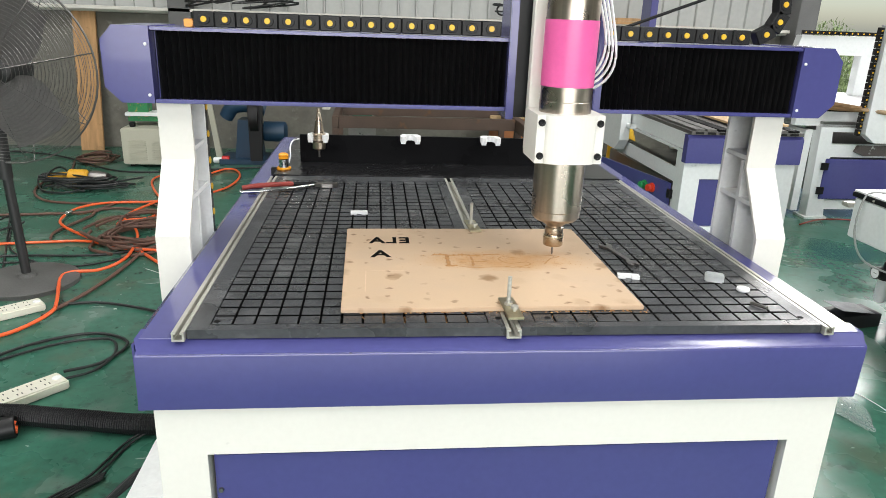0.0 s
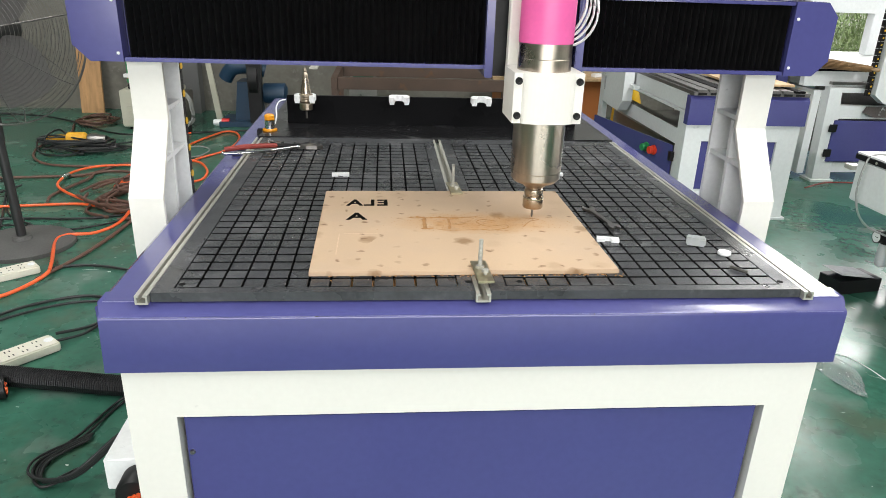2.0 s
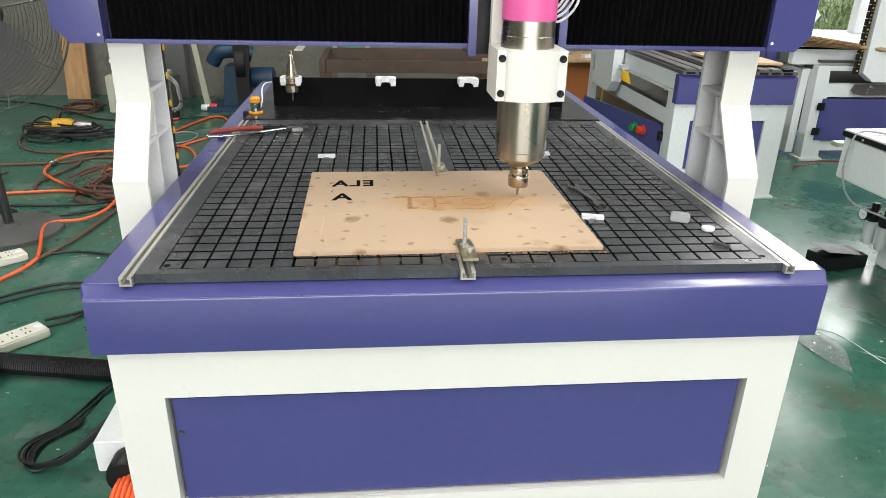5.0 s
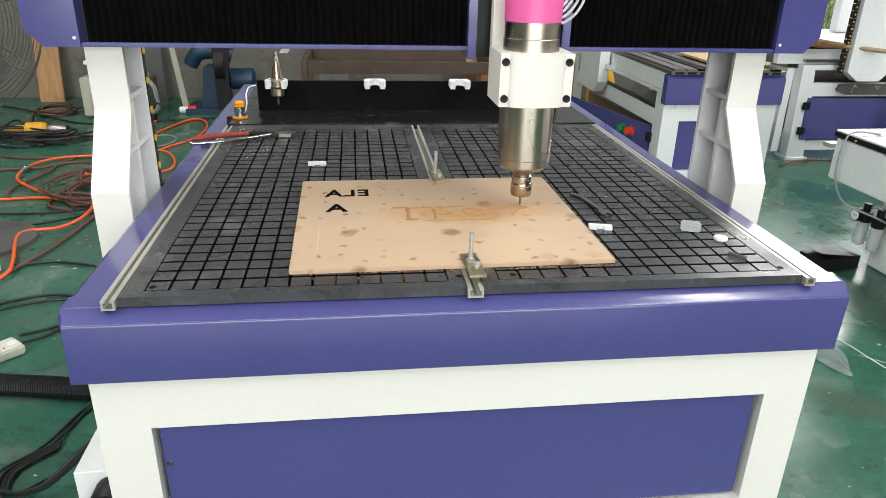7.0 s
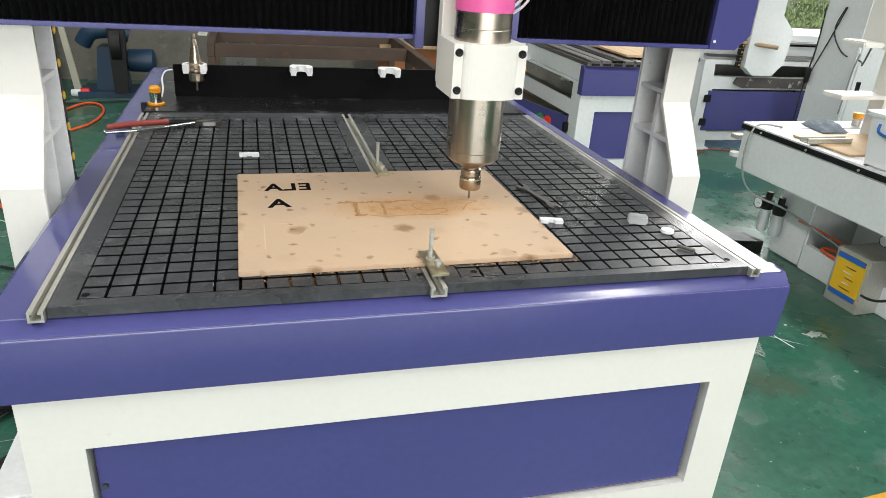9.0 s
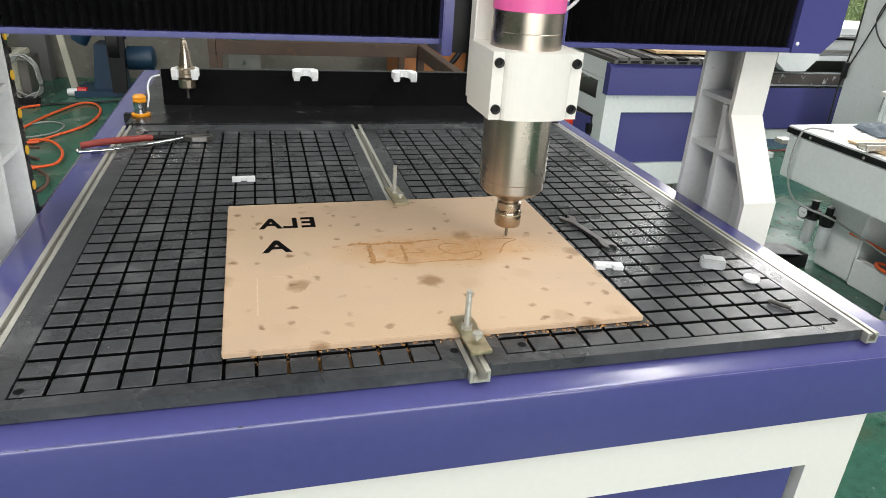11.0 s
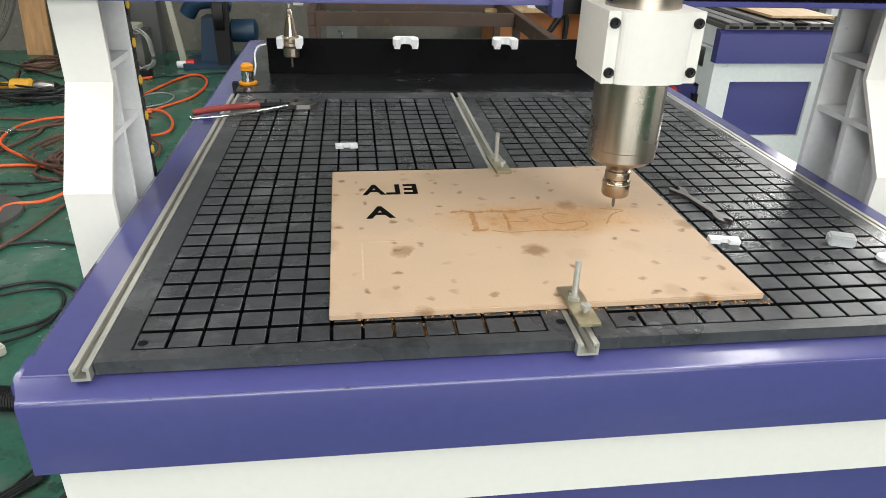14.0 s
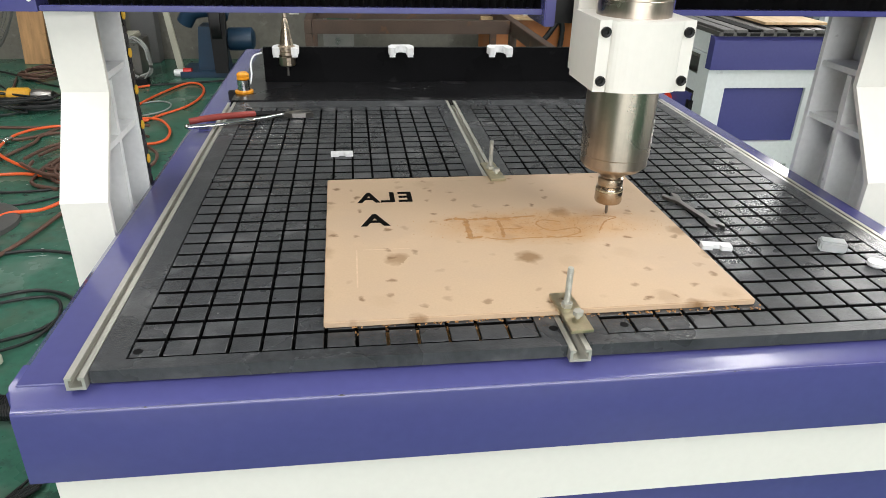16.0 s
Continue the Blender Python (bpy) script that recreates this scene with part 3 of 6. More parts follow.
strokes = [  # points of the milled line, heap width, heap height
    ([(-0.147, 0.404), (-0.127, 0.410), (-0.100, 0.404), (-0.061, 0.407), (-0.018, 0.399)], 0.0060, 0.0030),
    ([(-0.107, 0.399), (-0.108, 0.364), (-0.108, 0.328)], 0.0085, 0.0042), ([(-0.118, 0.328), (-0.102, 0.326), (-0.085, 0.331)], 0.0060, 0.0036),
    ([(-0.047, 0.397), (-0.046, 0.357), (-0.050, 0.322)], 0.0055, 0.0028), ([(-0.044, 0.360), (-0.021, 0.358), (-0.003, 0.365)], 0.0040, 0.0018),
    ([(-0.056, 0.402), (0.009, 0.411), (0.032, 0.412)], 0.0045, 0.0020), ([(-0.085, 0.327), (-0.052, 0.316), (0.008, 0.319), (0.095, 0.316)], 0.0030, 0.0010),
    ([(0.070, 0.383), (0.038, 0.393), (0.022, 0.375), (0.043, 0.346), (0.090, 0.354), (0.092, 0.334), (0.051, 0.317), (0.026, 0.327)], 0.0035, 0.0012),
    ([(0.139, 0.407), (0.183, 0.397), (0.156, 0.379), (0.130, 0.336)], 0.0030, 0.0010)]


def heaps(name, lines, seed):
    """Lumpy low ridges of dust thrown up along milled lines."""
    verts, faces = [], []
    for k, (line, w, h) in enumerate(lines):
        pts = even_path([(x, y, 0) for x, y in line], 0.0022)
        rows_ = []
        for i, p in enumerate(pts):
            d = (pts[min(i + 1, len(pts) - 1)] - pts[max(i - 1, 0)]).normalized()
            side = Vector((-d.y, d.x, 0))
            lump = 0.75 + 0.9 * noise.noise(Vector((i * 0.31, k * 7.0, seed)))
            ends = min(1.0, 0.2 + 0.4 * min(i, len(pts) - 1 - i))
            row = []
            for j, (u, v) in enumerate(((-1.0, 0.0), (-0.55, 0.75), (-0.15, 0.35 + 0.5 * lump), (0.25, 0.9), (0.6, 0.55), (1.0, 0.0))):
                jig = noise.noise(Vector((i * 0.9, j * 3.1 + k * 11, seed + 4)))
                q = p + side * w * 0.75 * ends * lump * (u + 0.35 * jig)
                row.append(len(verts))
                verts.append((q.x, q.y, ZW + (max(0.0, h * v * lump * ends * (0.8 + 0.7 * jig)) if v else -0.0002)))
            rows_.append(row)
        for p, q in zip(rows_, rows_[1:]):
            faces += [(p[j], p[j + 1], q[j + 1], q[j]) for j in range(5)]
    me = bpy.data.meshes.new(name)
    me.from_pydata(verts, [], faces)
    me.materials.append(DUST)
    me.shade_smooth()
    return new(name, me)


tagged(heaps("sawdust_ridge", strokes, 2.0), "ridges of tan sawdust along freshly milled letters", "sawdust", kind="stuff")
for line, w, h in strokes[:6]:
    for p in even_path([(x, y, 0) for x, y in line], 0.0012):
        spots.append((p.x + rnd.gauss(0, w * 0.7), p.y + rnd.gauss(0, w * 0.8), ZW))
for k in range(1500):
    spots.append((rnd.gauss(0.03, 0.09), rnd.gauss(0.372, 0.028), ZW))
tagged(crumbs("sawdust", spots, 0.0009, 5), "orange sawdust lying on the board", "sawdust", kind="stuff")
spots = []
for k in range(3000):
    c = rnd.choice((8, 9, 10, 11, 12, 13))
    gxx = -0.6115 + c * CELL if rnd.random() < 0.72 else 0.0385 + rnd.choice((1, 2, 3)) * 0.0445
    if rnd.random() < 0.55:
        spots.append((gxx + rnd.gauss(0, 0.0012), rnd.uniform(0.0225, 0.066), ZT - 0.0085))
    else:
        spots.append((gxx + rnd.uniform(-0.04, 0.0), 0.0225 + 0.0426 * rnd.choice((0, 1)) + rnd.gauss(0, 0.001), ZT - 0.0085))
for k in range(500):
    spots.append((rnd.uniform(-0.32, 0.30), 0.074 + rnd.gauss(0, 0.003), ZT - 0.0085 if rnd.random() < 0.7 else ZT + 0.0003))
tagged(crumbs("groove_sawdust", spots, 0.0024, 6), "sawdust caught in the bed grooves", "sawdust", kind="stuff")
GRIT = mat("pale_grit", (0.5, 0.48, 0.44), 0.8, vary=0.2)
spots = [(rnd.uniform(-0.6, 0.6), rnd.uniform(0.05, 1.9), ZT + 0.0003) for k in range(90)]
spots = [s if s[1] < 1.3 else (s[0], s[1], ZT + 0.0042) for s in spots]
tagged(crumbs("grit", spots, 0.0013, 8, GRIT), "pale grit scattered on the bed", "grit", kind="stuff")


# screw holes as flat discs in the groove shade colour, and the one missing pad
MISSING = (0.328, 22)
for x, y in ((-0.600, 0.038), (-0.035, 0.044), (0.070, 0.044), (0.624, 0.036), (-0.603, 1.24), (0.60, 1.24)):
    part("screw_hole", lathe([(0.0, 0.0003), (0.0065, 0.0003), (0.0065, -0.002)], x, y, ZT, seg=14), GROOVE, router, "dark countersunk hole")
for x0, y0, x1, y1 in ((-0.3115, 0.165, -0.309, 0.292), (-0.30, 0.292, -0.22, 0.2935)):
    part("scored_line", box(x0, max(x1, x0 + 0.002), y0, max(y1, y0 + 0.0015), ZW, ZW + 0.0003), mat("scored_fibre", (0.66, 0.49, 0.34), 0.8), board)

# ---- clamps that hold the board ----
def hold_down(x, y, tilt, rod_h):
    th = thing("hold_down_clamp", x, y, ZW, "yellow zinc plate clamp with threaded rod", "clamp", "clamps on the board")
    m = pose(x, y, ZW, 0, 0, tilt)
    p = part("clamp_plate", box(-0.0165, 0.0165, -0.05, 0.05, 0.001, 0.0065, m=m @ pose(0, 0, 0.0, 1.5)), ZINC, th, bevel=0.0008)
    bm = lathe([(0.0042, -0.018), (0.0042, rod_h)], x - 0.003, y + 0.012, ZW, seg=12)
    for k in range(int(rod_h / 0.0028)):
        lathe([(0.0042, k * 0.0028 + 0.012), (0.0048, k * 0.0028 + 0.0132), (0.0042, k * 0.0028 + 0.0144)], x - 0.003, y + 0.012, ZW, seg=10, bm=bm)
    part("threaded_rod", bm, ALU, th, "bright threaded rod")
    part("hex_nut", lathe([(0.004, 0.0065), (0.0088, 0.0065), (0.0088, 0.013), (0.004, 0.013)], x - 0.003, y + 0.012, ZW, seg=6), ALU, th)
    bm = lathe([(0.0035, -0.012), (0.0035, 0.014)], x + 0.004, y - 0.020, ZW, seg=10)
    lathe([(0.0078, 0.012), (0.0078, 0.018), (0.0, 0.0182)], x + 0.004, y - 0.020, ZW, seg=6, bm=bm)
    part("heel_bolt", bm, ALU, th, "hexagon heel bolt")


hold_down(-0.006, 0.062, 3, 0.060)
hold_down(-0.008, 0.650, 4, 0.060)

# ---- small things on the bed ----
RED = mat("red_rubber", (0.30, 0.045, 0.035), 0.5, vary=0.15)
CHROME = mat("chrome", (0.7, 0.7, 0.7), 0.15, 1.0, vary=0.05)
AMBER = mat("amber_plastic", (0.80, 0.32, 0.02), 0.25, vary=0.08)
CLEAR = bpy.data.materials.new("clear_plastic")
CLEAR.use_nodes = True
_b = CLEAR.node_tree.nodes["Principled BSDF"]
_b.inputs["Base Color"].default_value, _b.inputs["Roughness"].default_value = (0.82, 0.85, 0.86, 1), 0.4
_b.inputs["Transmission Weight"].default_value, _b.inputs["IOR"].default_value = 0.7, 1.3


def pliers():
    th = thing("pliers", -0.62, 1.13, 0.875, "red-handled pliers lying on the rail", "pliers")
    part("handle", tube([(-0.735, 1.072, 0.884), (-0.68, 1.090, 0.889), (-0.62, 1.115, 0.888), (-0.575, 1.14, 0.884)], 0.0085, 10), RED, th, "red rubber grip", smooth=60)
    part("lever", tube([(-0.715, 1.050, 0.877), (-0.66, 1.062, 0.878), (-0.58, 1.095, 0.879), (-0.50, 1.145, 0.880)], 0.0055, 8), CHROME, th, "bright steel lever", smooth=60)
    part("lever_hook", tube([(-0.715, 1.050, 0.877), (-0.735, 1.046, 0.877), (-0.738, 1.056, 0.877)], 0.006, 8), CHROME, th, smooth=60)
    part("grip_end", tube([(-0.575, 1.14, 0.884), (-0.54, 1.150, 0.882), (-0.495, 1.158, 0.880)], 0.0070, 8), BLACK, th, "black end of the grip", smooth=60)
    bm = prism([(-0.50, 1.164), (-0.47, 1.173), (-0.435, 1.178), (-0.424, 1.172), (-0.445, 1.166), (-0.468, 1.158), (-0.445, 1.152), (-0.424, 1.158), (-0.418, 1.152), (-0.438, 1.140), (-0.475, 1.140), (-0.50, 1.150)], "z", 0.8715, 0.884)
    part("jaw", bm, DARK_STEEL, th, "dark steel jaws", bevel=0.0015)


pliers()
for x, y in ((-0.705, 1.19), (-0.712, 1.12)):
    sc = thing("loose_screw", x, y, 0.85, "dark loose bolt on the side cover", "bolt", "loose bolts")
    part("bolt", tube([(x - 0.012, y, 0.8565), (x + 0.014, y + 0.006, 0.8565)], 0.006, 8, 2), DARK_STEEL, sc)

SX, SY, SZ = -0.640, 1.425, ZT + 0.004
setter = thing("tool_setter", SX, SY, SZ, "amber and silver tool length setter on the back board", "tool setter")
part("base_ring", lathe([(0.027, 0), (0.028, 0.002), (0.027, 0.007), (0.021, 0.008)], SX, SY, SZ, seg=28), AMBER, setter, "amber base ring", smooth=40)
part("barrel", lathe([(0.0185, 0.008), (0.0185, 0.021), (0.0172, 0.022), (0.0172, 0.024), (0.0190, 0.025), (0.0190, 0.040), (0.016, 0.041)], SX, SY, SZ, seg=28), CHROME, setter, "silver barrel", smooth=40)
part("cap", lathe([(0.0165, 0.041), (0.0190, 0.042), (0.0190, 0.047), (0.0175, 0.048), (0.0175, 0.050), (0.0188, 0.051), (0.0188, 0.056), (0.0165, 0.058), (0.0135, 0.062), (0.0, 0.0622)], SX, SY, SZ, seg=28), AMBER, setter, "amber knurled cap", smooth=30)
part("lead", tube([(SX + 0.018, SY + 0.012, SZ + 0.022), (SX + 0.024, SY + 0.020, SZ + 0.050), (SX + 0.022, SY + 0.040, SZ + 0.080), (SX + 0.030, SY + 0.070, SZ + 0.098), (SX + 0.050, SY + 0.10, SZ + 0.10)], 0.0028, 6), BRIGHT_WHITE, setter, "white lead", smooth=60)
part("socket", box(SX - 0.048, SX - 0.0285, SY - 0.010, SY + 0.012, 0.8505, 0.880), BLACK, setter, bevel=0.002)


def bed_clip(x, y, turn):
    bm = prism([(-0.026, -0.010), (-0.008, -0.010), (-0.006, -0.002), (0.006, -0.002), (0.008, -0.010), (0.026, -0.010), (0.026, 0.010), (-0.026, 0.010)], "z", 0, 0.008)
    for v in bm.verts:
        v.co = pose(x, y, ZT + 0.0002, 0, 0, turn) @ v.co
    ob = part("plastic_clip", bm, BRIGHT_WHITE, None, bevel=0.001)
    tagged(ob, "small white plastic clip lying on the bed", "clip", "clips on the bed")


bed_clip(-0.338, 0.818, 2), bed_clip(0.328, 0.842, -3), bed_clip(0.325, 0.272, -12)
# open-ended spanner, dark steel
bm = bmesh.new()
sp0, sp1 = Vector((0.340, 0.520)), Vector((0.372, 0.345))
d = (sp1 - sp0).normalized()
nrm = Vector((-d.y, d.x))
L = (sp1 - sp0).length


def sp(u, v):
    q = sp0 + d * u + nrm * v
    return (q.x, q.y)


prism([sp(0.0, 0.010), sp(0.018, 0.004), sp(0.018, -0.004), sp(0.0, -0.010), sp(0.012, -0.018), sp(0.030, -0.013), sp(0.042, -0.006), sp(L - 0.042, -0.006), sp(L - 0.028, -0.013), sp(L - 0.010, -0.015), sp(L, -0.008), sp(L - 0.014, -0.004), sp(L - 0.014, 0.004), sp(L, 0.009), sp(L - 0.010, 0.015), sp(L - 0.028, 0.013), sp(L - 0.042, 0.006), sp(0.042, 0.006), sp(0.030, 0.013), sp(0.012, 0.018)], "z", ZT + 0.0004, ZT + 0.0062, bm)
tagged(part("spanner", bm, DARK_STEEL, None, bevel=0.0015), "dark steel open-ended spanner on the bed", "spanner")
# clear box, white puck, small dark bit
bm = box(-0.022, 0.022, -0.013, 0.013, 0, 0.020, m=pose(0.531, 0.248, ZT + 0.0004, 0, 0, -24))
tagged(part("clear_box", bm, CLEAR, None, bevel=0.003), "small clear plastic box lying on the bed", "box")
bm = lathe([(0.0, 0), (0.013, 0), (0.0155, 0.003), (0.0145, 0.008), (0.0, 0.0095)], 0.572, 0.185, ZT + 0.0004, seg=20)
tagged(part("plastic_disc", bm, BRIGHT_WHITE, None, smooth=40), "small white plastic disc on the bed", "disc")
tagged(part("cutter_bit", tube([(0.548, 0.105, ZT + 0.005), (0.570, 0.075, ZT + 0.005)], 0.0045, 8, 2), DARK_STEEL, None), "short dark cutter bit on the bed", "cutter bit")

# tool holder hanging in the first fork
th = thing("tool_holder", -0.512, 1.535, 0.93, "nickel-plated tool holder with cutter hung in a fork", "tool holder")
hx, hy = -0.512, 1.536
part("taper", lathe([(0.005, 1.112), (0.007, 1.100), (0.005, 1.096), (0.009, 1.088), (0.010, 1.080), (0.022, 1.014)], hx, hy, -0.017, seg=24), NUT_STEEL, th, smooth=30)
part("flange", lathe([(0.022, 1.014), (0.027, 1.012), (0.027, 1.005), (0.023, 1.002), (0.023, 0.997), (0.027, 0.994), (0.027, 0.986), (0.020, 0.984)], hx, hy, -0.017, seg=24), NUT_STEEL, th, smooth=30)
part("collet_nut", lathe([(0.020, 0.984), (0.026, 0.978), (0.026, 0.954), (0.022, 0.950), (0.006, 0.950)], hx, hy, -0.017, seg=12), NUT_STEEL, th)
part("cutter", lathe([(0.004, 0.950), (0.004, 0.918), (0.0, 0.917)], hx, hy, -0.017, seg=8), DARK_STEEL, th)
br = part("rack_stay", box(-0.50, -0.47, 1.575, 1.86, 1.085, 1.090, m=pose(0, 0, 0, 0, 0, 0)), ALU, router, "thin aluminium strip")

# ---- cable chains ----
LINK = bmesh.new()
box(-0.0178, 0.0178, -0.0125, 0.0125, -0.0155, 0.0155, LINK)
bmesh.ops.bevel(LINK, geom=LINK.edges[:], offset=0.0016, segments=1, affect="EDGES")
lathe([(0.0110, -0.0120), (0.0106, -0.0136), (0.0098, -0.0140), (0.0, -0.0140)], 0, 0, 0, axis="y", seg=16, bm=LINK)
LINK_ME = bpy.data.meshes.new("link")
LINK.to_mesh(LINK_ME)
LINK_ME.materials.append(BLACK)
PIN = lathe([(0.0, -0.0158), (0.0048, -0.0158), (0.0054, -0.0138)], 0, 0, 0, axis="y", seg=14)
PIN_ME = bpy.data.meshes.new("pin")
PIN.to_mesh(PIN_ME)
PIN_ME.materials.append(YELLOW)


def chain(name, poses, parent, size=1.0, tall=0.84, pin=1.0, long=1.0):
    """Cable chain: links, each with a yellow pin cap."""
    c = part(name, rod(poses[0].translation, poses[-1].translation, 0.004), BLACK, parent, "black cable chain with yellow pin caps")
    inv = Matrix.Translation(-WORLD_OF[c.name])
    for m in poses:
        a, b = new("link", LINK_ME), new("pin_cap", PIN_ME)
        for o in (a, b):
            o.parent, o.matrix_parent_inverse = c, inv
            o.matrix_basis = m @ Matrix.Diagonal((size * (pin if o is b else long), size, size * (pin if o is b else tall), 1))
    return c


ZC = 1.431
chain("cable_chain", [pose(-0.70 + 0.050 * i, BY + 0.02, ZC) for i in range(15)], router, 1.4)
chain("cable_chain", [pose(PX1 + 0.03 + 0.050 * i, BY + 0.03, ZC) for i in range(8)]
      + [pose(PX1 + 0.03 + 0.050 * 7.6 + 0.075 * math.sin(a), BY + 0.03, ZC + 0.075 - 0.075 * math.cos(a), 0, -math.degrees(a), 0) for a in (0.5, 1.1, 1.7, 2.3, 2.9)], router, 1.4)
chain("leg_chain", [pose(-0.776, GY + 0.174, 1.195 - 0.076 * i, 0, 0, 90) @ pose(0, 0, 0, 0, 90, 0) for i in range(9)], router, 1.1, 0.85, 1.75, 1.95)
part("chain_box", box(-0.752, -0.730, BY + 0.02, BY + 0.045, 1.411, 1.43), AMBER, router, "small orange block on the beam", bevel=0.002)
# thin white leads beside the spindle head
for k in range(4):
    part("spindle_lead", tube([(CX + 0.05 + 0.012 * k, BY - 0.06, 1.60), (CX + 0.105 + 0.01 * k, BY - 0.07, 1.42 - 0.015 * k), (CX + 0.085, BY - 0.06, 1.335 - 0.012 * k), (CX + 0.060, BY - 0.05, 1.36)], 0.0035, 6), BRIGHT_WHITE, router, "thin white lead", smooth=60)

# side details of the router base: connection box with orange cables, corrugated hose
jb = part("connection_box", box(-0.89, -0.729, 0.20, 0.45, 0.235, 0.326), DUSTY_WHITE, router, "pale grey connection box", bevel=0.003)
bm = lathe([(0.045, 0), (0.05, 0.01), (0.05, 0.06), (0.043, 0.062), (0.043, 0.01)], -0.80, 0.135, 0.265, axis="y", seg=20)
part("cable_gland", bm, BLACK, jb, "black corrugated conduit end", smooth=40)

# ---- the smaller router behind, to the side ----
ALUROW = mat("slotted_bed", (0.17, 0.165, 0.16), 0.45, 0.6, vary=0.2, scale=20)
PLY = streaked("pale_wood", (0.52, 0.36, 0.20), 0.6, 0.0, 1, 40, 0.18)
M2X, M2Y, M2W, M2L = 1.662, 2.885, 0.766, 1.86
m2 = thing("small_router", M2X + 0.38, M2Y + 0.9, 0, "grey-white small gantry router with purple apron and door", "router machine")
X0, X1 = M2X, M2X + M2W
bm = bmesh.new()
box(X0 + 0.006, X0 + 0.12, M2Y + 0.02, M2Y + 0.08, 0, 0.63, bm), box(X1 - 0.15, X1 - 0.015, M2Y + 0.02, M2Y + 0.08, 0, 0.63, bm)
box(X0 + 0.12, X1 - 0.15, M2Y + 0.02, M2Y + 0.08, 0.525, 0.63, bm), box(X0 + 0.12, X1 - 0.15, M2Y + 0.02, M2Y + 0.08, 0.06, 0.20, bm)
part("front_frame", bm, GREY_WHITE, m2)
part("front_panel", box(X0 + 0.121, X1 - 0.151, M2Y + 0.035, M2Y + 0.05, 0.205, 0.52), PURPLE, m2, "recessed purple panel", bevel=0.002)
part("foot_plate", box(X1 - 0.15, X1 + 0.01, M2Y + 0.01, M2Y + 0.10, 0, 0.015), GREY_WHITE, m2)
part("apron", prism([(M2Y, 0.632), (M2Y, 0.79), (M2Y + 0.02, 0.812), (M2Y + 0.06, 0.812), (M2Y + 0.06, 0.632)], "x", X0, X1), PURPLE, m2, "purple front apron", bevel=0.003)
# side: upper rail, slot, lower rail, legs
for xs in (X0 + 0.015, X1 - 0.055):
    part("upper_rail", box(xs, xs + 0.04, M2Y + 0.062, M2Y + M2L, 0.71, 0.815), GREY_WHITE, m2)
    part("slide_rail", box(xs - 0.012, xs + 0.045, M2Y + 0.062, M2Y + M2L, 0.690, 0.706), GREY_WHITE, m2, "grey slide rail", bevel=0.002)
    part("lower_rail", box(xs, xs + 0.04, M2Y + 0.082, M2Y + M2L, 0.475, 0.575), GREY_WHITE, m2)
    part("rail_tray", box(xs + 0.002, xs + 0.05, M2Y + 0.09, M2Y + M2L, 0.577, 0.584), DARK_STEEL, m2)
    part("front_post", box(xs - 0.003, xs + 0.044, M2Y + 0.081, M2Y + 0.16, 0.0, 0.687), GREY_WHITE, m2)
    part("rear_post", box(xs - 0.003, xs + 0.044, M2Y + M2L - 0.09, M2Y + M2L + 0.004, 0.0, 0.687), GREY_WHITE, m2)
part("inner_box", box(X0 + 0.09, X1 - 0.09, M2Y + 0.30, M2Y + M2L - 0.2, 0.06, 0.42), DARK_STEEL, m2)
# grey end of the extruded bed with its slots, and the slotted top
part("bed_plate", box(X0 + 0.012, X1 - 0.012, M2Y - 0.005, M2Y + M2L - 0.1, 0.816, 0.838), ALUROW, m2, "slotted metal bed")
for i in range(9):
    xx = X0 + 0.03 + i * 0.078
    part("bed_slat", box(xx, xx + 0.066, M2Y - 0.008, M2Y + M2L - 0.11, 0.8385, 0.852), GROOVE if i % 3 == 2 else ALUROW, m2, bevel=0.002)
    part("slat_end", box(xx + 0.006, xx + 0.060, M2Y - 0.012, M2Y - 0.007, 0.82, 0.834), BLACK, m2)
bd = part("wood_sheet", box(X0 + 0.33, X1 - 0.06, M2Y + 0.10, M2Y + 0.62, 0.8525, 0.866), PLY, None)
tagged(bd, "pale wooden sheet lying on the small router bed", "board")
# half-open purple service door with push buttons, on the side
dm = pose(X0 + 0.004, M2Y + 0.17, 0, 0, 0, 12)
door = part("service_door", box(-0.008, 0.008, 0, 1.05, 0.14, 0.462, m=dm), PURPLE, m2, "purple service door ajar", bevel=0.003)
for yy, c, nm in ((0.19, mat("button_red", (0.70, 0.05, 0.02), 0.35), "stop_button"), (0.28, mat("green_plastic", (0.02, 0.25, 0.08), 0.4), "start_button")):
    bm = lathe([(0.034, 0.0), (0.034, 0.008), (0.020, 0.012), (0.020, 0.022), (0.027, 0.030), (0.024, 0.042), (0.0, 0.044)], 0, 0, 0, axis="x", seg=18)
    for v in bm.verts:
        v.co = dm @ Vector((-v.co.x - 0.008, v.co.y + yy, v.co.z + 0.385))
    part(nm, bm, c, door, "round push button", smooth=35)
part("door_hinge", box(X0 - 0.012, X0 + 0.014, M2Y + 0.145, M2Y + 0.185, 0.36, 0.42), BLACK, m2, "black hinge")
# its gantry: slab legs, beam, purple carriage
for xs in (X0 - 0.075, X1 + 0.015):
    part("gantry_leg", prism([(M2Y + 1.02, 0.60), (M2Y + 1.10, 0.515), (M2Y + 1.38, 0.515), (M2Y + 1.46, 0.62), (M2Y + 1.46, 1.18), (M2Y + 1.08, 1.18), (M2Y + 1.02, 0.86)], "x", xs, xs + 0.075), GREY_WHITE, m2, "grey-white slab gantry leg", bevel=0.006)
part("leg_bracket", box(X0 - 0.03, X0 + 0.02, M2Y + 0.93, M2Y + 1.02, 0.70, 0.73), GREY_WHITE, m2)
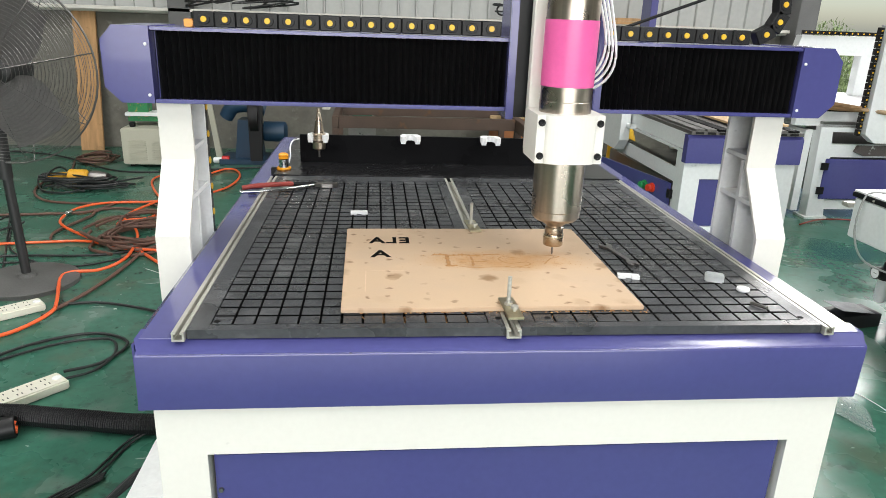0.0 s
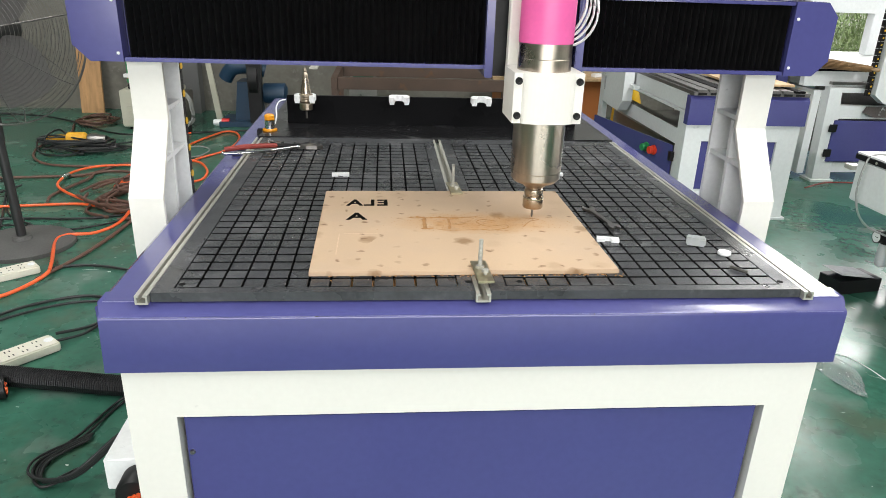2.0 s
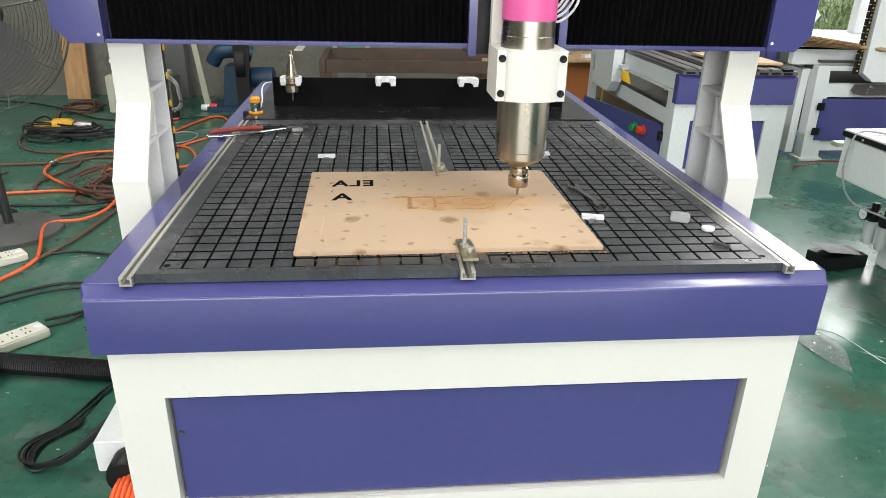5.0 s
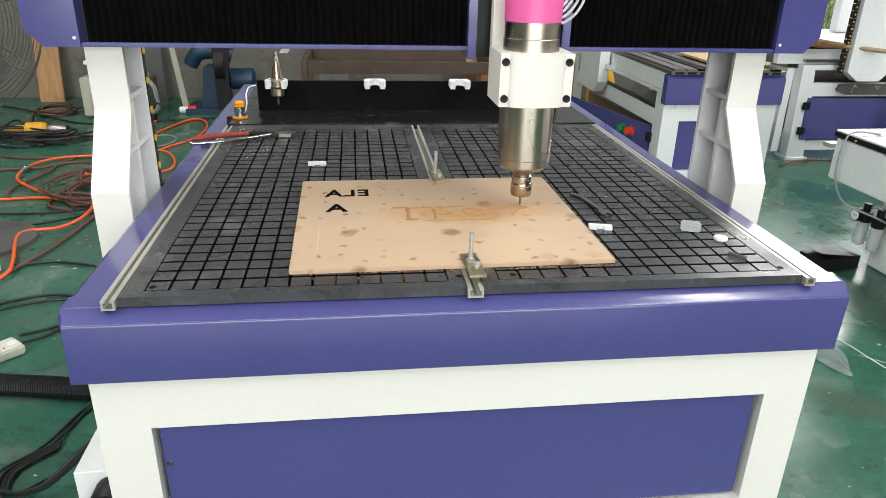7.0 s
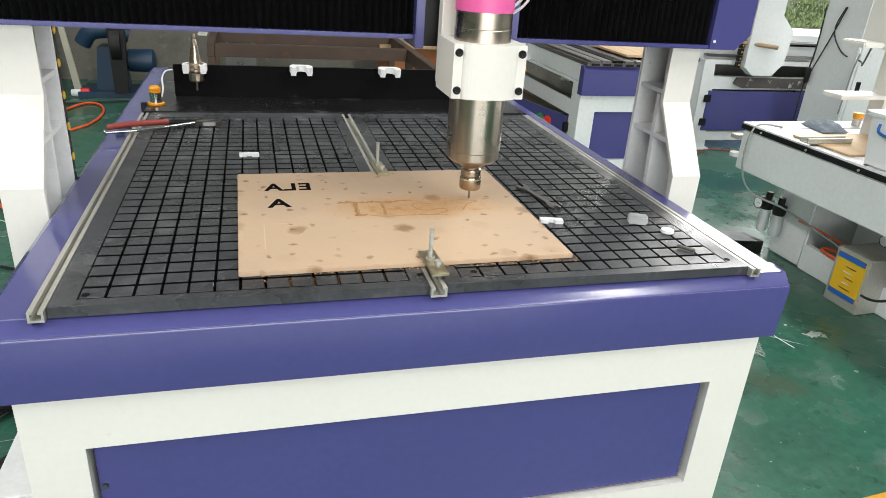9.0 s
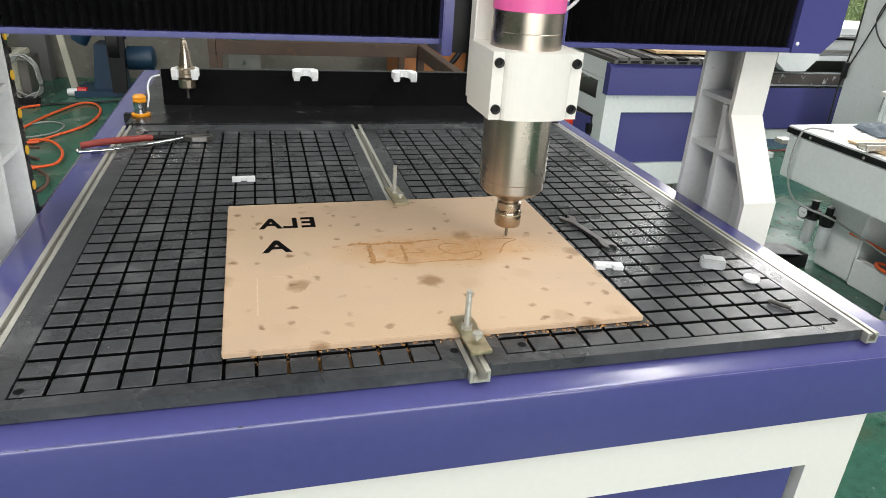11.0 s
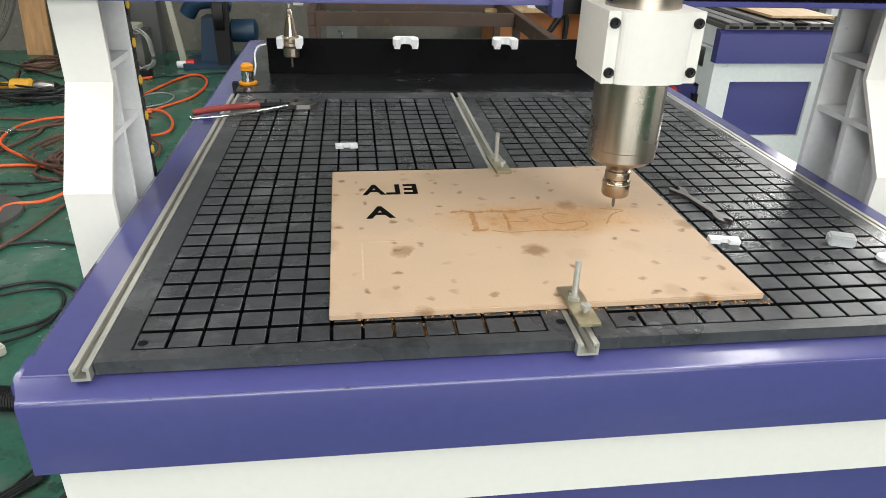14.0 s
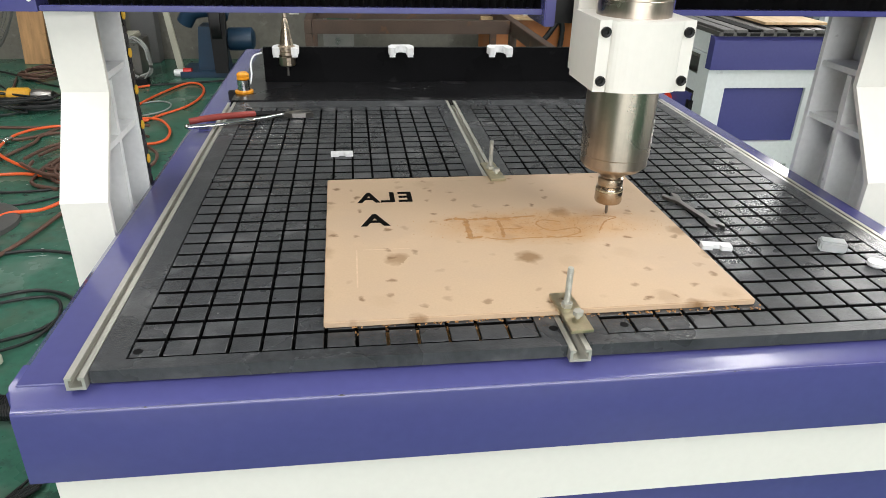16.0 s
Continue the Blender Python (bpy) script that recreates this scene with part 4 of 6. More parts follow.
part("gantry_beam", box(X0 - 0.07, X1 + 0.08, M2Y + 1.20, M2Y + 1.36, 1.02, 1.18), GREY_WHITE, m2, bevel=0.004)
part("carriage_plate", box(X0 + 0.05, X0 + 0.10, M2Y + 1.02, M2Y + 1.20, 1.0, 1.85), PURPLE, m2, "purple carriage plate")
chain("cable_chain", [pose(X0 - 0.08 + 0.055 * i, M2Y + 1.28, 1.21) for i in range(13)] + [pose(X1 + 0.02 + 0.09 * math.sin(a), M2Y + 1.28, 1.30 - 0.09 * math.cos(a), 0, -math.degrees(a), 0) for a in (0.5, 1.1, 1.7, 2.3, 2.9)], m2, 1.3)
ct = part("carton", prism([(X1 + 0.02, 0.22), (X1 + 0.16, 0.30), (X1 + 0.20, 0.52), (X1 + 0.03, 0.56)], "y", M2Y + 0.45, M2Y + 0.8), mat("cardboard", (0.34, 0.20, 0.10), 0.8, vary=0.12), None)
tagged(ct, "brown cardboard sheet leaning by the small router", "carton")
ct.location.z -= 0.22

# ---- the third machine at the back, long side on view ----
M3Y = 3.82
m3 = thing("third_router", 4.5, 4.6, 0, "grey-white large router with purple door, seen from its side", "router machine")
GW = GREY_WHITE
part("corner_post", prism([(3.22, 0.0), (3.37, 0.0), (3.30, 0.70), (3.20, 0.70)], "y", M3Y, M3Y + 0.10), GW, m3)
part("corner_foot", box(3.20, 3.39, M3Y - 0.02, M3Y + 0.14, 0, 0.018), GW, m3)
part("side_plate", box(3.14, 3.20, M3Y + 0.10, M3Y + 1.5, 0.04, 0.70), GW, m3)
part("lower_rail", box(3.365, 6.0, M3Y + 0.01, M3Y + 0.07, 0.075, 0.155), GW, m3)
part("mid_rail", box(3.302, 6.0, M3Y + 0.01, M3Y + 0.07, 0.50, 0.60), GW, m3)
part("top_rail", box(3.20, 6.0, M3Y, M3Y + 0.07, 0.70, 0.735), GW, m3)
# added dark sheet standing in for the shaded inside behind the rails
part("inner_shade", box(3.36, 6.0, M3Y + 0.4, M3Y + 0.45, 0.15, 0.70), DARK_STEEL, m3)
part("slide_rail", box(3.22, 6.0, M3Y + 0.02, M3Y + 0.06, 0.755, 0.775), DARK_STEEL, m3)
part("bed_side", box(3.02, 6.0, M3Y + 0.072, M3Y + 0.13, 0.736, 0.85), GW, m3)
part("bed_top", box(3.0, 6.0, M3Y + 0.04, M3Y + 1.45, 0.852, 0.868), GLOSS_BLACK, m3, "dark bed edge")
part("bed_sheet", box(3.35, 6.0, M3Y + 0.12, M3Y + 1.40, 0.869, 0.876), BRIGHT_WHITE, m3, "pale bed sheet")
part("end_apron", box(2.90, 3.0, M3Y + 0.25, M3Y + 0.9, 0.68, 0.84), PURPLE, m3, "purple end apron", bevel=0.01)
door = part("service_door", box(3.29, 4.36, M3Y - 0.012, M3Y + 0.005, 0.165, 0.49), PURPLE, m3, "purple service door", bevel=0.003)
part("service_door", box(4.38, 5.4, M3Y - 0.012, M3Y + 0.005, 0.165, 0.49), PURPLE, m3, "purple service door", bevel=0.003)
for z in (0.235, 0.43):
    part("hinge", box(3.25, 3.315, M3Y - 0.022, M3Y - 0.013, z - 0.03, z + 0.03), BLACK, door, "black hinge", bevel=0.003)
# arch of the rear gantry with a window through it
bm = bmesh.new()
AYY = M3Y + 1.05
prism([(3.45, 0.88), (3.60, 0.88), (3.64, 1.235), (3.64, 1.40), (3.55, 1.40)], "y", AYY, AYY + 0.10, bm)
box(3.64, 4.6, AYY, AYY + 0.10, 1.235, 1.40, bm), box(4.15, 4.6, AYY, AYY + 0.10, 0.88, 1.235, bm)
part("rear_arch", bm, GW, m3, "grey-white gantry arch", bevel=0.004)
part("arch_web", prism([(3.60, 0.88), (3.78, 0.88), (3.88, 1.02), (3.76, 1.16), (3.64, 1.235)], "y", AYY + 0.12, AYY + 0.15), DUSTY_WHITE, m3)
chain("cable_chain", [pose(3.56 + 0.055 * i, AYY - 0.01, 1.425) for i in range(19)], m3, 1.3)
# near gantry slab with rounded foot, chain of yellow pins on its edge
part("gantry_slab", prism([(3.49, 0.70), (3.58, 0.635), (3.76, 0.635), (3.85, 0.73), (3.87, 0.98), (3.74, 1.10), (3.74, 1.5), (3.48, 1.5)], "y", M3Y - 0.11, M3Y - 0.03), GW, m3, "grey-white gantry slab", bevel=0.006)
chain("edge_chain", [pose(3.46, M3Y - 0.06, 1.46 - 0.05 * i, 0, 90, 0) for i in range(16)], m3, 1.3)
FLAKE = mat("flaked_paint", (0.09, 0.075, 0.07), 0.7, vary=0.3, scale=12, spots=(16, 0.62, (0.6, 0.62, 0.62)))
part("flaked_rail", prism([(3.50, 0.55), (3.58, 0.52), (4.5, 0.52), (4.5, 0.60), (3.52, 0.60)], "y", M3Y - 0.030, M3Y - 0.002), FLAKE, m3, "rail with flaking dark paint")
part("rail_beam", box(4.0, 6.0, M3Y + 0.14, M3Y + 0.25, 0.88, 0.93), GW, m3)

m3.location.x -= 0.035
m2.scale.z = 0.988

# bamboo broom on its bed
STRAW = streaked("broom_straw", (0.22, 0.13, 0.06), 0.8, 0.0, 0, 60, 0.35)
broom = thing("bamboo_broom", 3.3, M3Y - 0.03, 0.88, "brown bamboo twig broom lying on the machine bed", "broom")
rnd = random.Random(11)
bm = bmesh.new()
for k in range(90):
    a, r_ = rnd.uniform(0, 6.28), rnd.uniform(0.0, 0.045)
    p = (3.42, M3Y - 0.06 + 0.018 * math.cos(a), 0.885 + 0.018 * math.sin(a))
    q = (2.86 + rnd.uniform(-0.1, 0.1), M3Y + 0.10 + r_ * math.cos(a) * 1.6, 0.925 + r_ * math.sin(a))
    rod(p, q, 0.004, 4, bm, 0.0015)
part("brush", bm, STRAW, broom, "brown bamboo twigs")
part("handle", tube([(3.40, M3Y - 0.06, 0.885), (3.54, M3Y - 0.11, 0.874), (3.68, M3Y - 0.16, 0.862)], 0.016, 8), streaked("bamboo", (0.34, 0.24, 0.14), 0.6, 0.0, 0, 30, 0.4), broom, "bamboo handle", smooth=60)

# ---- the low machine table beside, with air fittings ----
LX, LY, LZ = 2.10, 1.90, 0.707
LT = pose(LX, LY, 0, 0, 0, 1.4)
lt = thing("low_machine_table", LX + 0.6, LY - 1.2, 0, "pale grey machine table with black-edged top", "machine table")


def lbox(u0, u1, v0, v1, z0, z1, bm=None):
    return box(u0, u1, v0, v1, z0, z1, bm, LT)


part("table_skirt", lbox(0.0, 1.5, -2.6, -0.012, 0.468, 0.672), GW, lt, bevel=0.006)
part("table_edge", lbox(-0.008, 1.51, -2.62, 0.0, 0.673, 0.697), BLACK, lt, "black table edge", bevel=0.002)
part("table_top", lbox(-0.004, 1.50, -2.61, -0.004, 0.698, 0.707), BRIGHT_WHITE, lt, "pale slotted table top", bevel=0.001)
for v in (-0.15, -0.45, -0.75, -1.05, -1.35):
    part("edge_screw", lathe([(0.0, -0.003), (0.006, -0.002), (0.006, 0.004)], *(LT @ Vector((-0.010, v, 0.685))), axis="x", seg=10), ALU, lt)
    part("top_slot", lbox(0.01, 1.49, v - 0.008, v + 0.004, 0.7072, 0.709), DARK_STEEL, lt)
part("base_end", lbox(0.31, 1.3, -0.30, -0.06, 0.0, 0.467), GW, lt, bevel=0.01)
part("base_side", lbox(0.30, 0.34, -2.5, -0.301, 0.0, 0.135), GW, lt, bevel=0.004)
part("base_back", lbox(0.62, 0.66, -2.5, -0.301, 0.0, 0.467), DUSTY_WHITE, lt)
part("base_end", lbox(0.31, 1.3, -2.5, -1.2, 0.0, 0.467), GW, lt, bevel=0.01)
part("end_lug", lbox(-0.012, 0.05, 0.005, 0.06, 0.61, 0.632), ALU, lt, bevel=0.003)
# air filter pair with gauge
GLASS = mat("gauge_face", (0.8, 0.82, 0.82), 0.2, vary=0.02)
air = thing("air_filter_unit", *(LT @ Vector((0.27, -0.22, 0.2))), "black air filter regulator with two clear bowls and gauge", "air filter")
for k, v in enumerate((-0.025, -0.12)):
    x, y, _ = LT @ Vector((0.265, v, 0))
    part("bowl", lathe([(0.010, 0.10), (0.026, 0.108), (0.030, 0.13), (0.030, 0.225), (0.026, 0.228)], x, y, 0, seg=20), CLEAR, air, "clear bowl", smooth=40)
    part("bowl_core", lathe([(0.014, 0.12), (0.014, 0.22)], x, y, 0, seg=12), BRIGHT_WHITE, air)
    part("regulator_body", lathe([(0.030, 0.229), (0.034, 0.24), (0.034, 0.28), (0.018, 0.285), (0.018, 0.325), (0.0, 0.326)], x, y, 0, seg=16), BLACK, air, smooth=35)
x, y, _ = LT @ Vector((0.225, -0.012, 0))
part("gauge", lathe([(0.034, -0.012), (0.034, 0.02)], x, y, 0.262, axis="x", seg=24), BLACK, air, "round pressure gauge")
part("gauge_face", lathe([(0.0, -0.0145), (0.028, -0.014), (0.028, -0.012)], x, y, 0.262, axis="x", seg=24), GLASS, air, "white gauge face")
part("bridge", lbox(0.25, 0.28, -0.155, 0.01, 0.245, 0.275), BLACK, air, bevel=0.004)
part("needle", box(x - 0.0165, x - 0.0152, y - 0.018, y + 0.004, 0.261, 0.264), BLACK, air)
g2 = thing("pressure_gauge", *(LT @ Vector((0.42, -0.62, 0.30))), "small pressure gauge with brass and black fittings", "gauge")
x, y, _ = LT @ Vector((0.40, -0.66, 0))
part("gauge", lathe([(0.030, -0.012), (0.030, 0.02)], x, y, 0.30, axis="x", seg=24), BLACK, g2)
part("gauge_face", lathe([(0.0, -0.0145), (0.025, -0.014), (0.025, -0.012)], x, y, 0.30, axis="x", seg=24), GLASS, g2)
part("valve_block", box(x + 0.02, x + 0.12, y - 0.09, y + 0.05, 0.135, 0.35), DARK_STEEL, g2, bevel=0.004)
part("brass_fitting", box(x + 0.005, x + 0.05, y + 0.03, y + 0.075, 0.315, 0.35), YELLOW, g2, bevel=0.004)
ORANGE = mat("orange_hose", (0.80, 0.12, 0.03), 0.35, vary=0.1, scale=10)
BLACKC = mat("black_cable", (0.014, 0.015, 0.016), 0.45, vary=0.2)
BROWNC = mat("brown_cable", (0.12, 0.062, 0.045), 0.6, vary=0.25, scale=9)
GREYC = mat("grey_cable", (0.30, 0.31, 0.30), 0.5, vary=0.1)


def hose(name, pts, r, material, label, cat="hose", group="", seg=8, steps=8):
    return tagged(part(name, tube(pts, r, seg, steps), material, None, smooth=60), label, cat, group)


w = lambda u, v, z: tuple(LT @ Vector((u, v, z)))
hose("air_hose", [w(0.27, -0.26, 0.25), w(0.30, -0.45, 0.235), w(0.34, -0.62, 0.20), w(0.40, -0.72, 0.18)], 0.006, ORANGE, "red air hose between the filters", "hose")
hose("air_hose", [w(0.33 + 0.07 * math.sin(a) * 0.6, -0.50 - 0.10 * math.cos(a), 0.152) for a in [i * 0.52 for i in range(13)]], 0.008, ORANGE, "small coil of orange air hose", "hose")
hose("machine_cable", [w(0.12, -0.14, 0.712), w(0.02, -0.10, 0.715), w(-0.018, -0.09, 0.66), w(-0.02, -0.09, 0.50), w(0.06, -0.10, 0.36), w(0.20, -0.22, 0.30), w(0.26, -0.45, 0.24), w(0.33, -0.60, 0.18)], 0.0052, GREYC, "grey cable over the table edge", "cable")
hose("machine_cable", [w(0.30, -0.62, 0.16), w(0.22, -0.72, 0.10), w(0.16, -0.90, 0.13), w(0.20, -1.05, 0.25), w(0.28, -1.12, 0.36)], 0.006, BLACKC, "black cable under the table", "cable")
# instruction board in yellow and blue, standing against the base
sg = thing("instruction_board", *w(0.26, -0.78, 0.02), "grey box with yellow and blue instruction plate", "sign")
part("box", lbox(0.18, 0.42, -0.80, -0.61, 0.0, 0.272), ALU, sg, "grey metal box", bevel=0.004)
plate = part("yellow_plate", lbox(0.174, 0.1795, -0.785, -0.63, 0.05, 0.255), YELLOW, sg, "yellow plate with unreadable lines")
BLUE = mat("blue_print", (0.02, 0.12, 0.45), 0.4)
for z0, z1 in ((0.229, 0.255), (0.05, 0.072)):
    part("blue_band", lbox(0.171, 0.1735, -0.785, -0.63, z0, z1), BLUE, plate)
for k in range(5):
    part("text_bar", lbox(0.171, 0.1735, -0.745 + 0.012 * (k % 2), -0.68 - 0.010 * (k % 3), 0.092 + 0.026 * k, 0.0955 + 0.026 * k), BRIGHT_WHITE if k % 2 else DARK_STEEL, plate)

# things on the low table
CLOTH = mat("grey_blue_cloth", (0.20, 0.24, 0.29), 0.85, vary=0.15, scale=20, bump=0.2, bump_scale=80)
bm = bmesh.new()
bmesh.ops.create_grid(bm, x_segments=24, y_segments=16, size=0.5)
for v in bm.verts:
    u_, v_ = v.co.x, v.co.y
    e = max(0.0, 1 - (abs(u_) * 2) ** 4) * max(0.0, 1 - (abs(v_) * 2) ** 4)
    h = e * (0.026 + 0.025 * noise.noise(Vector((u_ * 4, v_ * 4, 1.3)))) + 0.001
    v.co = LT @ Vector((0.36 + u_ * 0.16 + v_ * 0.05, -0.16 + v_ * 0.20, 0.709 + max(0.0, h)))
bmesh.ops.solidify(bm, geom=bm.faces[:], thickness=-0.004)
tagged(part("folded_cloth", bm, CLOTH, None, smooth=50), "folded grey-blue cloth on the table", "cloth")
tagged(part("offcut_board", lbox(0.04, 0.62, -0.64, -0.30, 0.7095, 0.7185), PLY, None, bevel=0.001), "pale board offcut on the table", "board")
bm = lbox(-0.03, 0.22, -0.47, -0.42, 0.7195, 0.724)
lbox(-0.03, 0.22, -0.47, -0.462, 0.724, 0.742, bm), lbox(-0.03, 0.22, -0.428, -0.42, 0.724, 0.742, bm)
tagged(part("aluminium_profile", bm, ALU, None), "short aluminium profile on the table edge", "profile")
lamp = thing("amber_lamp", *w(0.62, -0.10, 0.709), "small amber cylinder standing on the table", "tool setter")
part("barrel", lathe([(0.022, 0), (0.022, 0.035)], *w(0.62, -0.10, 0.709), seg=18), ALU, lamp)
part("cap", lathe([(0.022, 0.035), (0.025, 0.04), (0.025, 0.065), (0.0, 0.066)], *w(0.62, -0.10, 0.709), seg=18), AMBER, lamp)
bx = thing("plastic_bin", *w(0.155, -0.89, 0.709), "white translucent plastic bin with blue handle", "bin")
BIN = LT @ pose(0.155, -0.89, 0.7095) @ Matrix.Diagonal((1.0, 1.25, 1.0, 1)) @ pose(0, 0, 0, 0, 0, 45)
bm = lathe([(0.0, 0.0), (0.185, 0.0), (0.192, 0.006), (0.214, 0.200), (0.226, 0.202), (0.228, 0.216), (0.220, 0.220), (0.208, 0.216), (0.188, 0.012), (0.0, 0.010)], 0, 0, 0, seg=4)
bmesh.ops.bevel(bm, geom=[e for e in bm.edges if abs(e.verts[0].co.z - e.verts[1].co.z) > 0.01], offset=0.02, segments=3, affect="EDGES", clamp_overlap=True)
bmesh.ops.transform(bm, matrix=BIN, verts=bm.verts)
part("tub", bm, BRIGHT_WHITE, bx)
part("handle", tube([w(0.006, -0.77, 0.885), w(-0.003, -0.78, 0.855), w(-0.003, -0.84, 0.845), w(-0.003, -0.94, 0.845), w(-0.003, -1.00, 0.855), w(0.006, -1.01, 0.885)], 0.006, 8), BLUE, bx, "blue handle", smooth=60)

# tall grey control cabinet behind the table
cab = thing("control_cabinet", 4.15, 3.25, 0, "tall grey steel control cabinet with hanging cables", "cabinet")
part("body", box(3.85, 4.55, 3.05, 3.45, 0.06, 1.30), GW, cab, bevel=0.006)
part("plinth", box(3.87, 4.53, 3.07, 3.43, 0, 0.06), BLACK, cab)
part("door", box(3.87, 4.53, 3.037, 3.049, 0.1, 1.28), GW, cab, "grey cabinet door", bevel=0.003)
part("latch", box(3.90, 3.925, 3.02, 3.036, 0.62, 0.72), BLACK, cab, "black latch")
part("top_box", box(3.95, 4.4, 3.1, 3.35, 1.301, 1.36), DARK_STEEL, cab)
hose("hanging_cable", [(3.84, 3.45, 1.21), (3.84, 3.44, 0.92), (3.84, 3.47, 0.61), (3.84, 3.47, 0.36), (3.84, 3.47, 0.15)], 0.006, BLACKC, "black cable hanging down the cabinet side", "cable", "cabinet cables")
hose("hanging_cable", [(3.84, 3.25, 1.21), (3.84, 3.35, 0.93), (3.84, 3.44, 0.7), (3.84, 3.48, 0.54)], 0.0045, BLACKC, "black cable hanging down the cabinet side", "cable", "cabinet cables")
hose("hanging_cable", [(3.84, 3.26, 1.21), (3.84, 3.31, 1.04), (3.84, 3.18, 0.9), (3.84, 3.0, 0.87), (3.45, 2.60, 0.90), (2.80, 1.95, 1.04), (2.42, 1.57, 1.137)], 0.005, BLACKC, "black cable looping away from the cabinet", "cable", "cabinet cables")
hose("hanging_cable", [(3.84, 3.02, 0.92), (3.84, 3.04, 0.81), (3.84, 3.06, 0.48)], 0.006, GREYC, "grey cable on the cabinet side", "cable", "cabinet cables")
tagged(part("inline_switch", box(3.815, 3.838, 3.42, 3.46, 0.64, 0.75), BLACK, None, bevel=0.004), "black switch hanging on a cabinet cable", "switch")
# white slide unit of the low machine, close by
sl = thing("machine_slide", 3.1, 1.6, 0.707, "white slide column of the low machine", "machine column")
part("column", lbox(0.32, 0.95, -0.62, -0.26, 1.13, 1.75), WHITE, sl, bevel=0.006)
part("post", lbox(0.46, 0.52, -0.36, -0.28, 0.709, 1.129), WHITE, sl)
part("arm", lbox(0.20, 0.319, -0.40, -0.27, 1.135, 1.16), WHITE, sl, bevel=0.006)
part("shelf", lbox(0.18, 0.459, -0.38, -0.26, 0.90, 0.92), WHITE, sl, bevel=0.003)
# ---- left of the router: floor clutter ----
for k in range(6):
    hose("orange_lead", [(-0.81 + 0.010 * k, 0.15, 0.265 + 0.006 * (k % 3)), (-0.82 + 0.012 * k, 0.09, 0.25), (-0.84 + 0.012 * k, 0.06, 0.14), (-0.83 + 0.02 * k, 0.10, 0.03), (-0.9 + 0.03 * k, 0.35, 0.012 + 0.004 * (k % 2))], 0.006, ORANGE, "orange lead hanging from the conduit", "cable", "orange leads")
def ring_end(x, y, z):
    """A short open collar at the end of the conduit."""
    bm = lathe([(0.031, -0.04), (0.039, -0.038), (0.040, 0.018), (0.036, 0.022), (0.034, 0.018), (0.033, 0.002), (0.0, 0.001)], 0, 0, 0, seg=22)
    bmesh.ops.transform(bm, matrix=pose(x, y, z) @ Vector((0.055, 0.022, 0.0)).to_track_quat("Z", "Y").to_matrix().to_4x4(), verts=bm.verts)
    return bm


line = [(-0.70, 0.95, 0.10), (-0.90, 0.952, 0.052), (-1.12, 0.965, 0.042), (-1.30, 0.995, 0.042), (-1.44, 1.018, 0.043), (-1.58, 1.042, 0.044), (-1.75, 1.05, 0.044), (-1.95, 1.00, 0.044)]
conduit = tagged(part("corrugated_hose", tube(even_path(line, 0.0042), 0.036, 14, 1, rib=0.0022), BLACK, None, smooth=20), "thick black corrugated conduit on the floor", "hose", "conduits")
line = [(-1.95, 0.82, 0.044), (-1.75, 0.88, 0.044), (-1.62, 0.935, 0.044), (-1.565, 0.957, 0.044)]
stub = tagged(part("corrugated_hose", tube(even_path(line, 0.0042), 0.030, 14, 1, rib=0.0022), BLACK, None, smooth=20), "cut end of black conduit full of orange leads", "hose", "conduits")
part("end_ring", ring_end(-1.560, 0.959, 0.044), BLACK, stub, "black plastic end ring", smooth=30)
for k in range(5):
    a = 2 * math.pi * k / 5
    part("orange_lead", tube([(-1.575 - 0.012 * math.sin(a), 0.953 + 0.017 * math.sin(a), 0.044 + 0.017 * math.cos(a)), (-1.553 - 0.012 * math.sin(a), 0.963 + 0.017 * math.sin(a), 0.044 + 0.017 * math.cos(a)), (-1.540 - 0.010 * math.sin(a), 0.968 + 0.014 * math.sin(a), 0.040 + 0.014 * math.cos(a))], 0.0085, 8, 3), ORANGE, stub, "orange lead", smooth=60)
STRIP = mat("ivory_plastic", (0.70, 0.68, 0.58), 0.4, vary=0.06)


def power_strip(x, y, turn, n):
    th = thing("power_strip", x, y, 0, "ivory multi-socket power strip on the floor", "power strip", "power strips")
    m = pose(x, y, 0, 0, 0, turn)
    b = part("housing", box(-0.125, 0.125, -0.05, 0.05, 0.001, 0.040, m=m), STRIP, th, bevel=0.006)
    for i in range(n):
        u = -0.095 + 0.15 * i / (n - 1)
        for v in (-0.02, 0.02):
            for dx in (-0.008, 0.008):
                part("socket_slot", box(u + dx - 0.002, u + dx + 0.002, v - 0.006, v + 0.006, 0.0395, 0.0412, m=m), BLACK, b)
    part("switch", lathe([(0.0, 0.044), (0.016, 0.043), (0.018, 0.0405)], *(m @ Vector((0.100, 0, 0))), seg=16), BRIGHT_WHITE, b, "round switch")
    return th


power_strip(-1.615, 1.238, 47, 4)
power_strip(-2.04, 2.02, 40, 4)
hose("strip_cable", [(-1.56, 1.40, 0.02), (-1.44, 1.50, 0.01), (-1.40, 1.68, 0.01), (-1.58, 1.78, 0.01), (-1.80, 1.68, 0.01), (-1.95, 1.50, 0.01), (-2.1, 1.30, 0.01)], 0.007, BLACKC, "black cable looping over the floor", "cable", "black cables")
hose("strip_cable", [(-2.0, 1.40, 0.01), (-1.72, 1.66, 0.01), (-1.50, 1.72, 0.01), (-1.42, 1.58, 0.01), (-1.45, 1.42, 0.012), (-1.55, 1.33, 0.02)], 0.006, BLACKC, "black cable looping over the floor", "cable", "black cables")
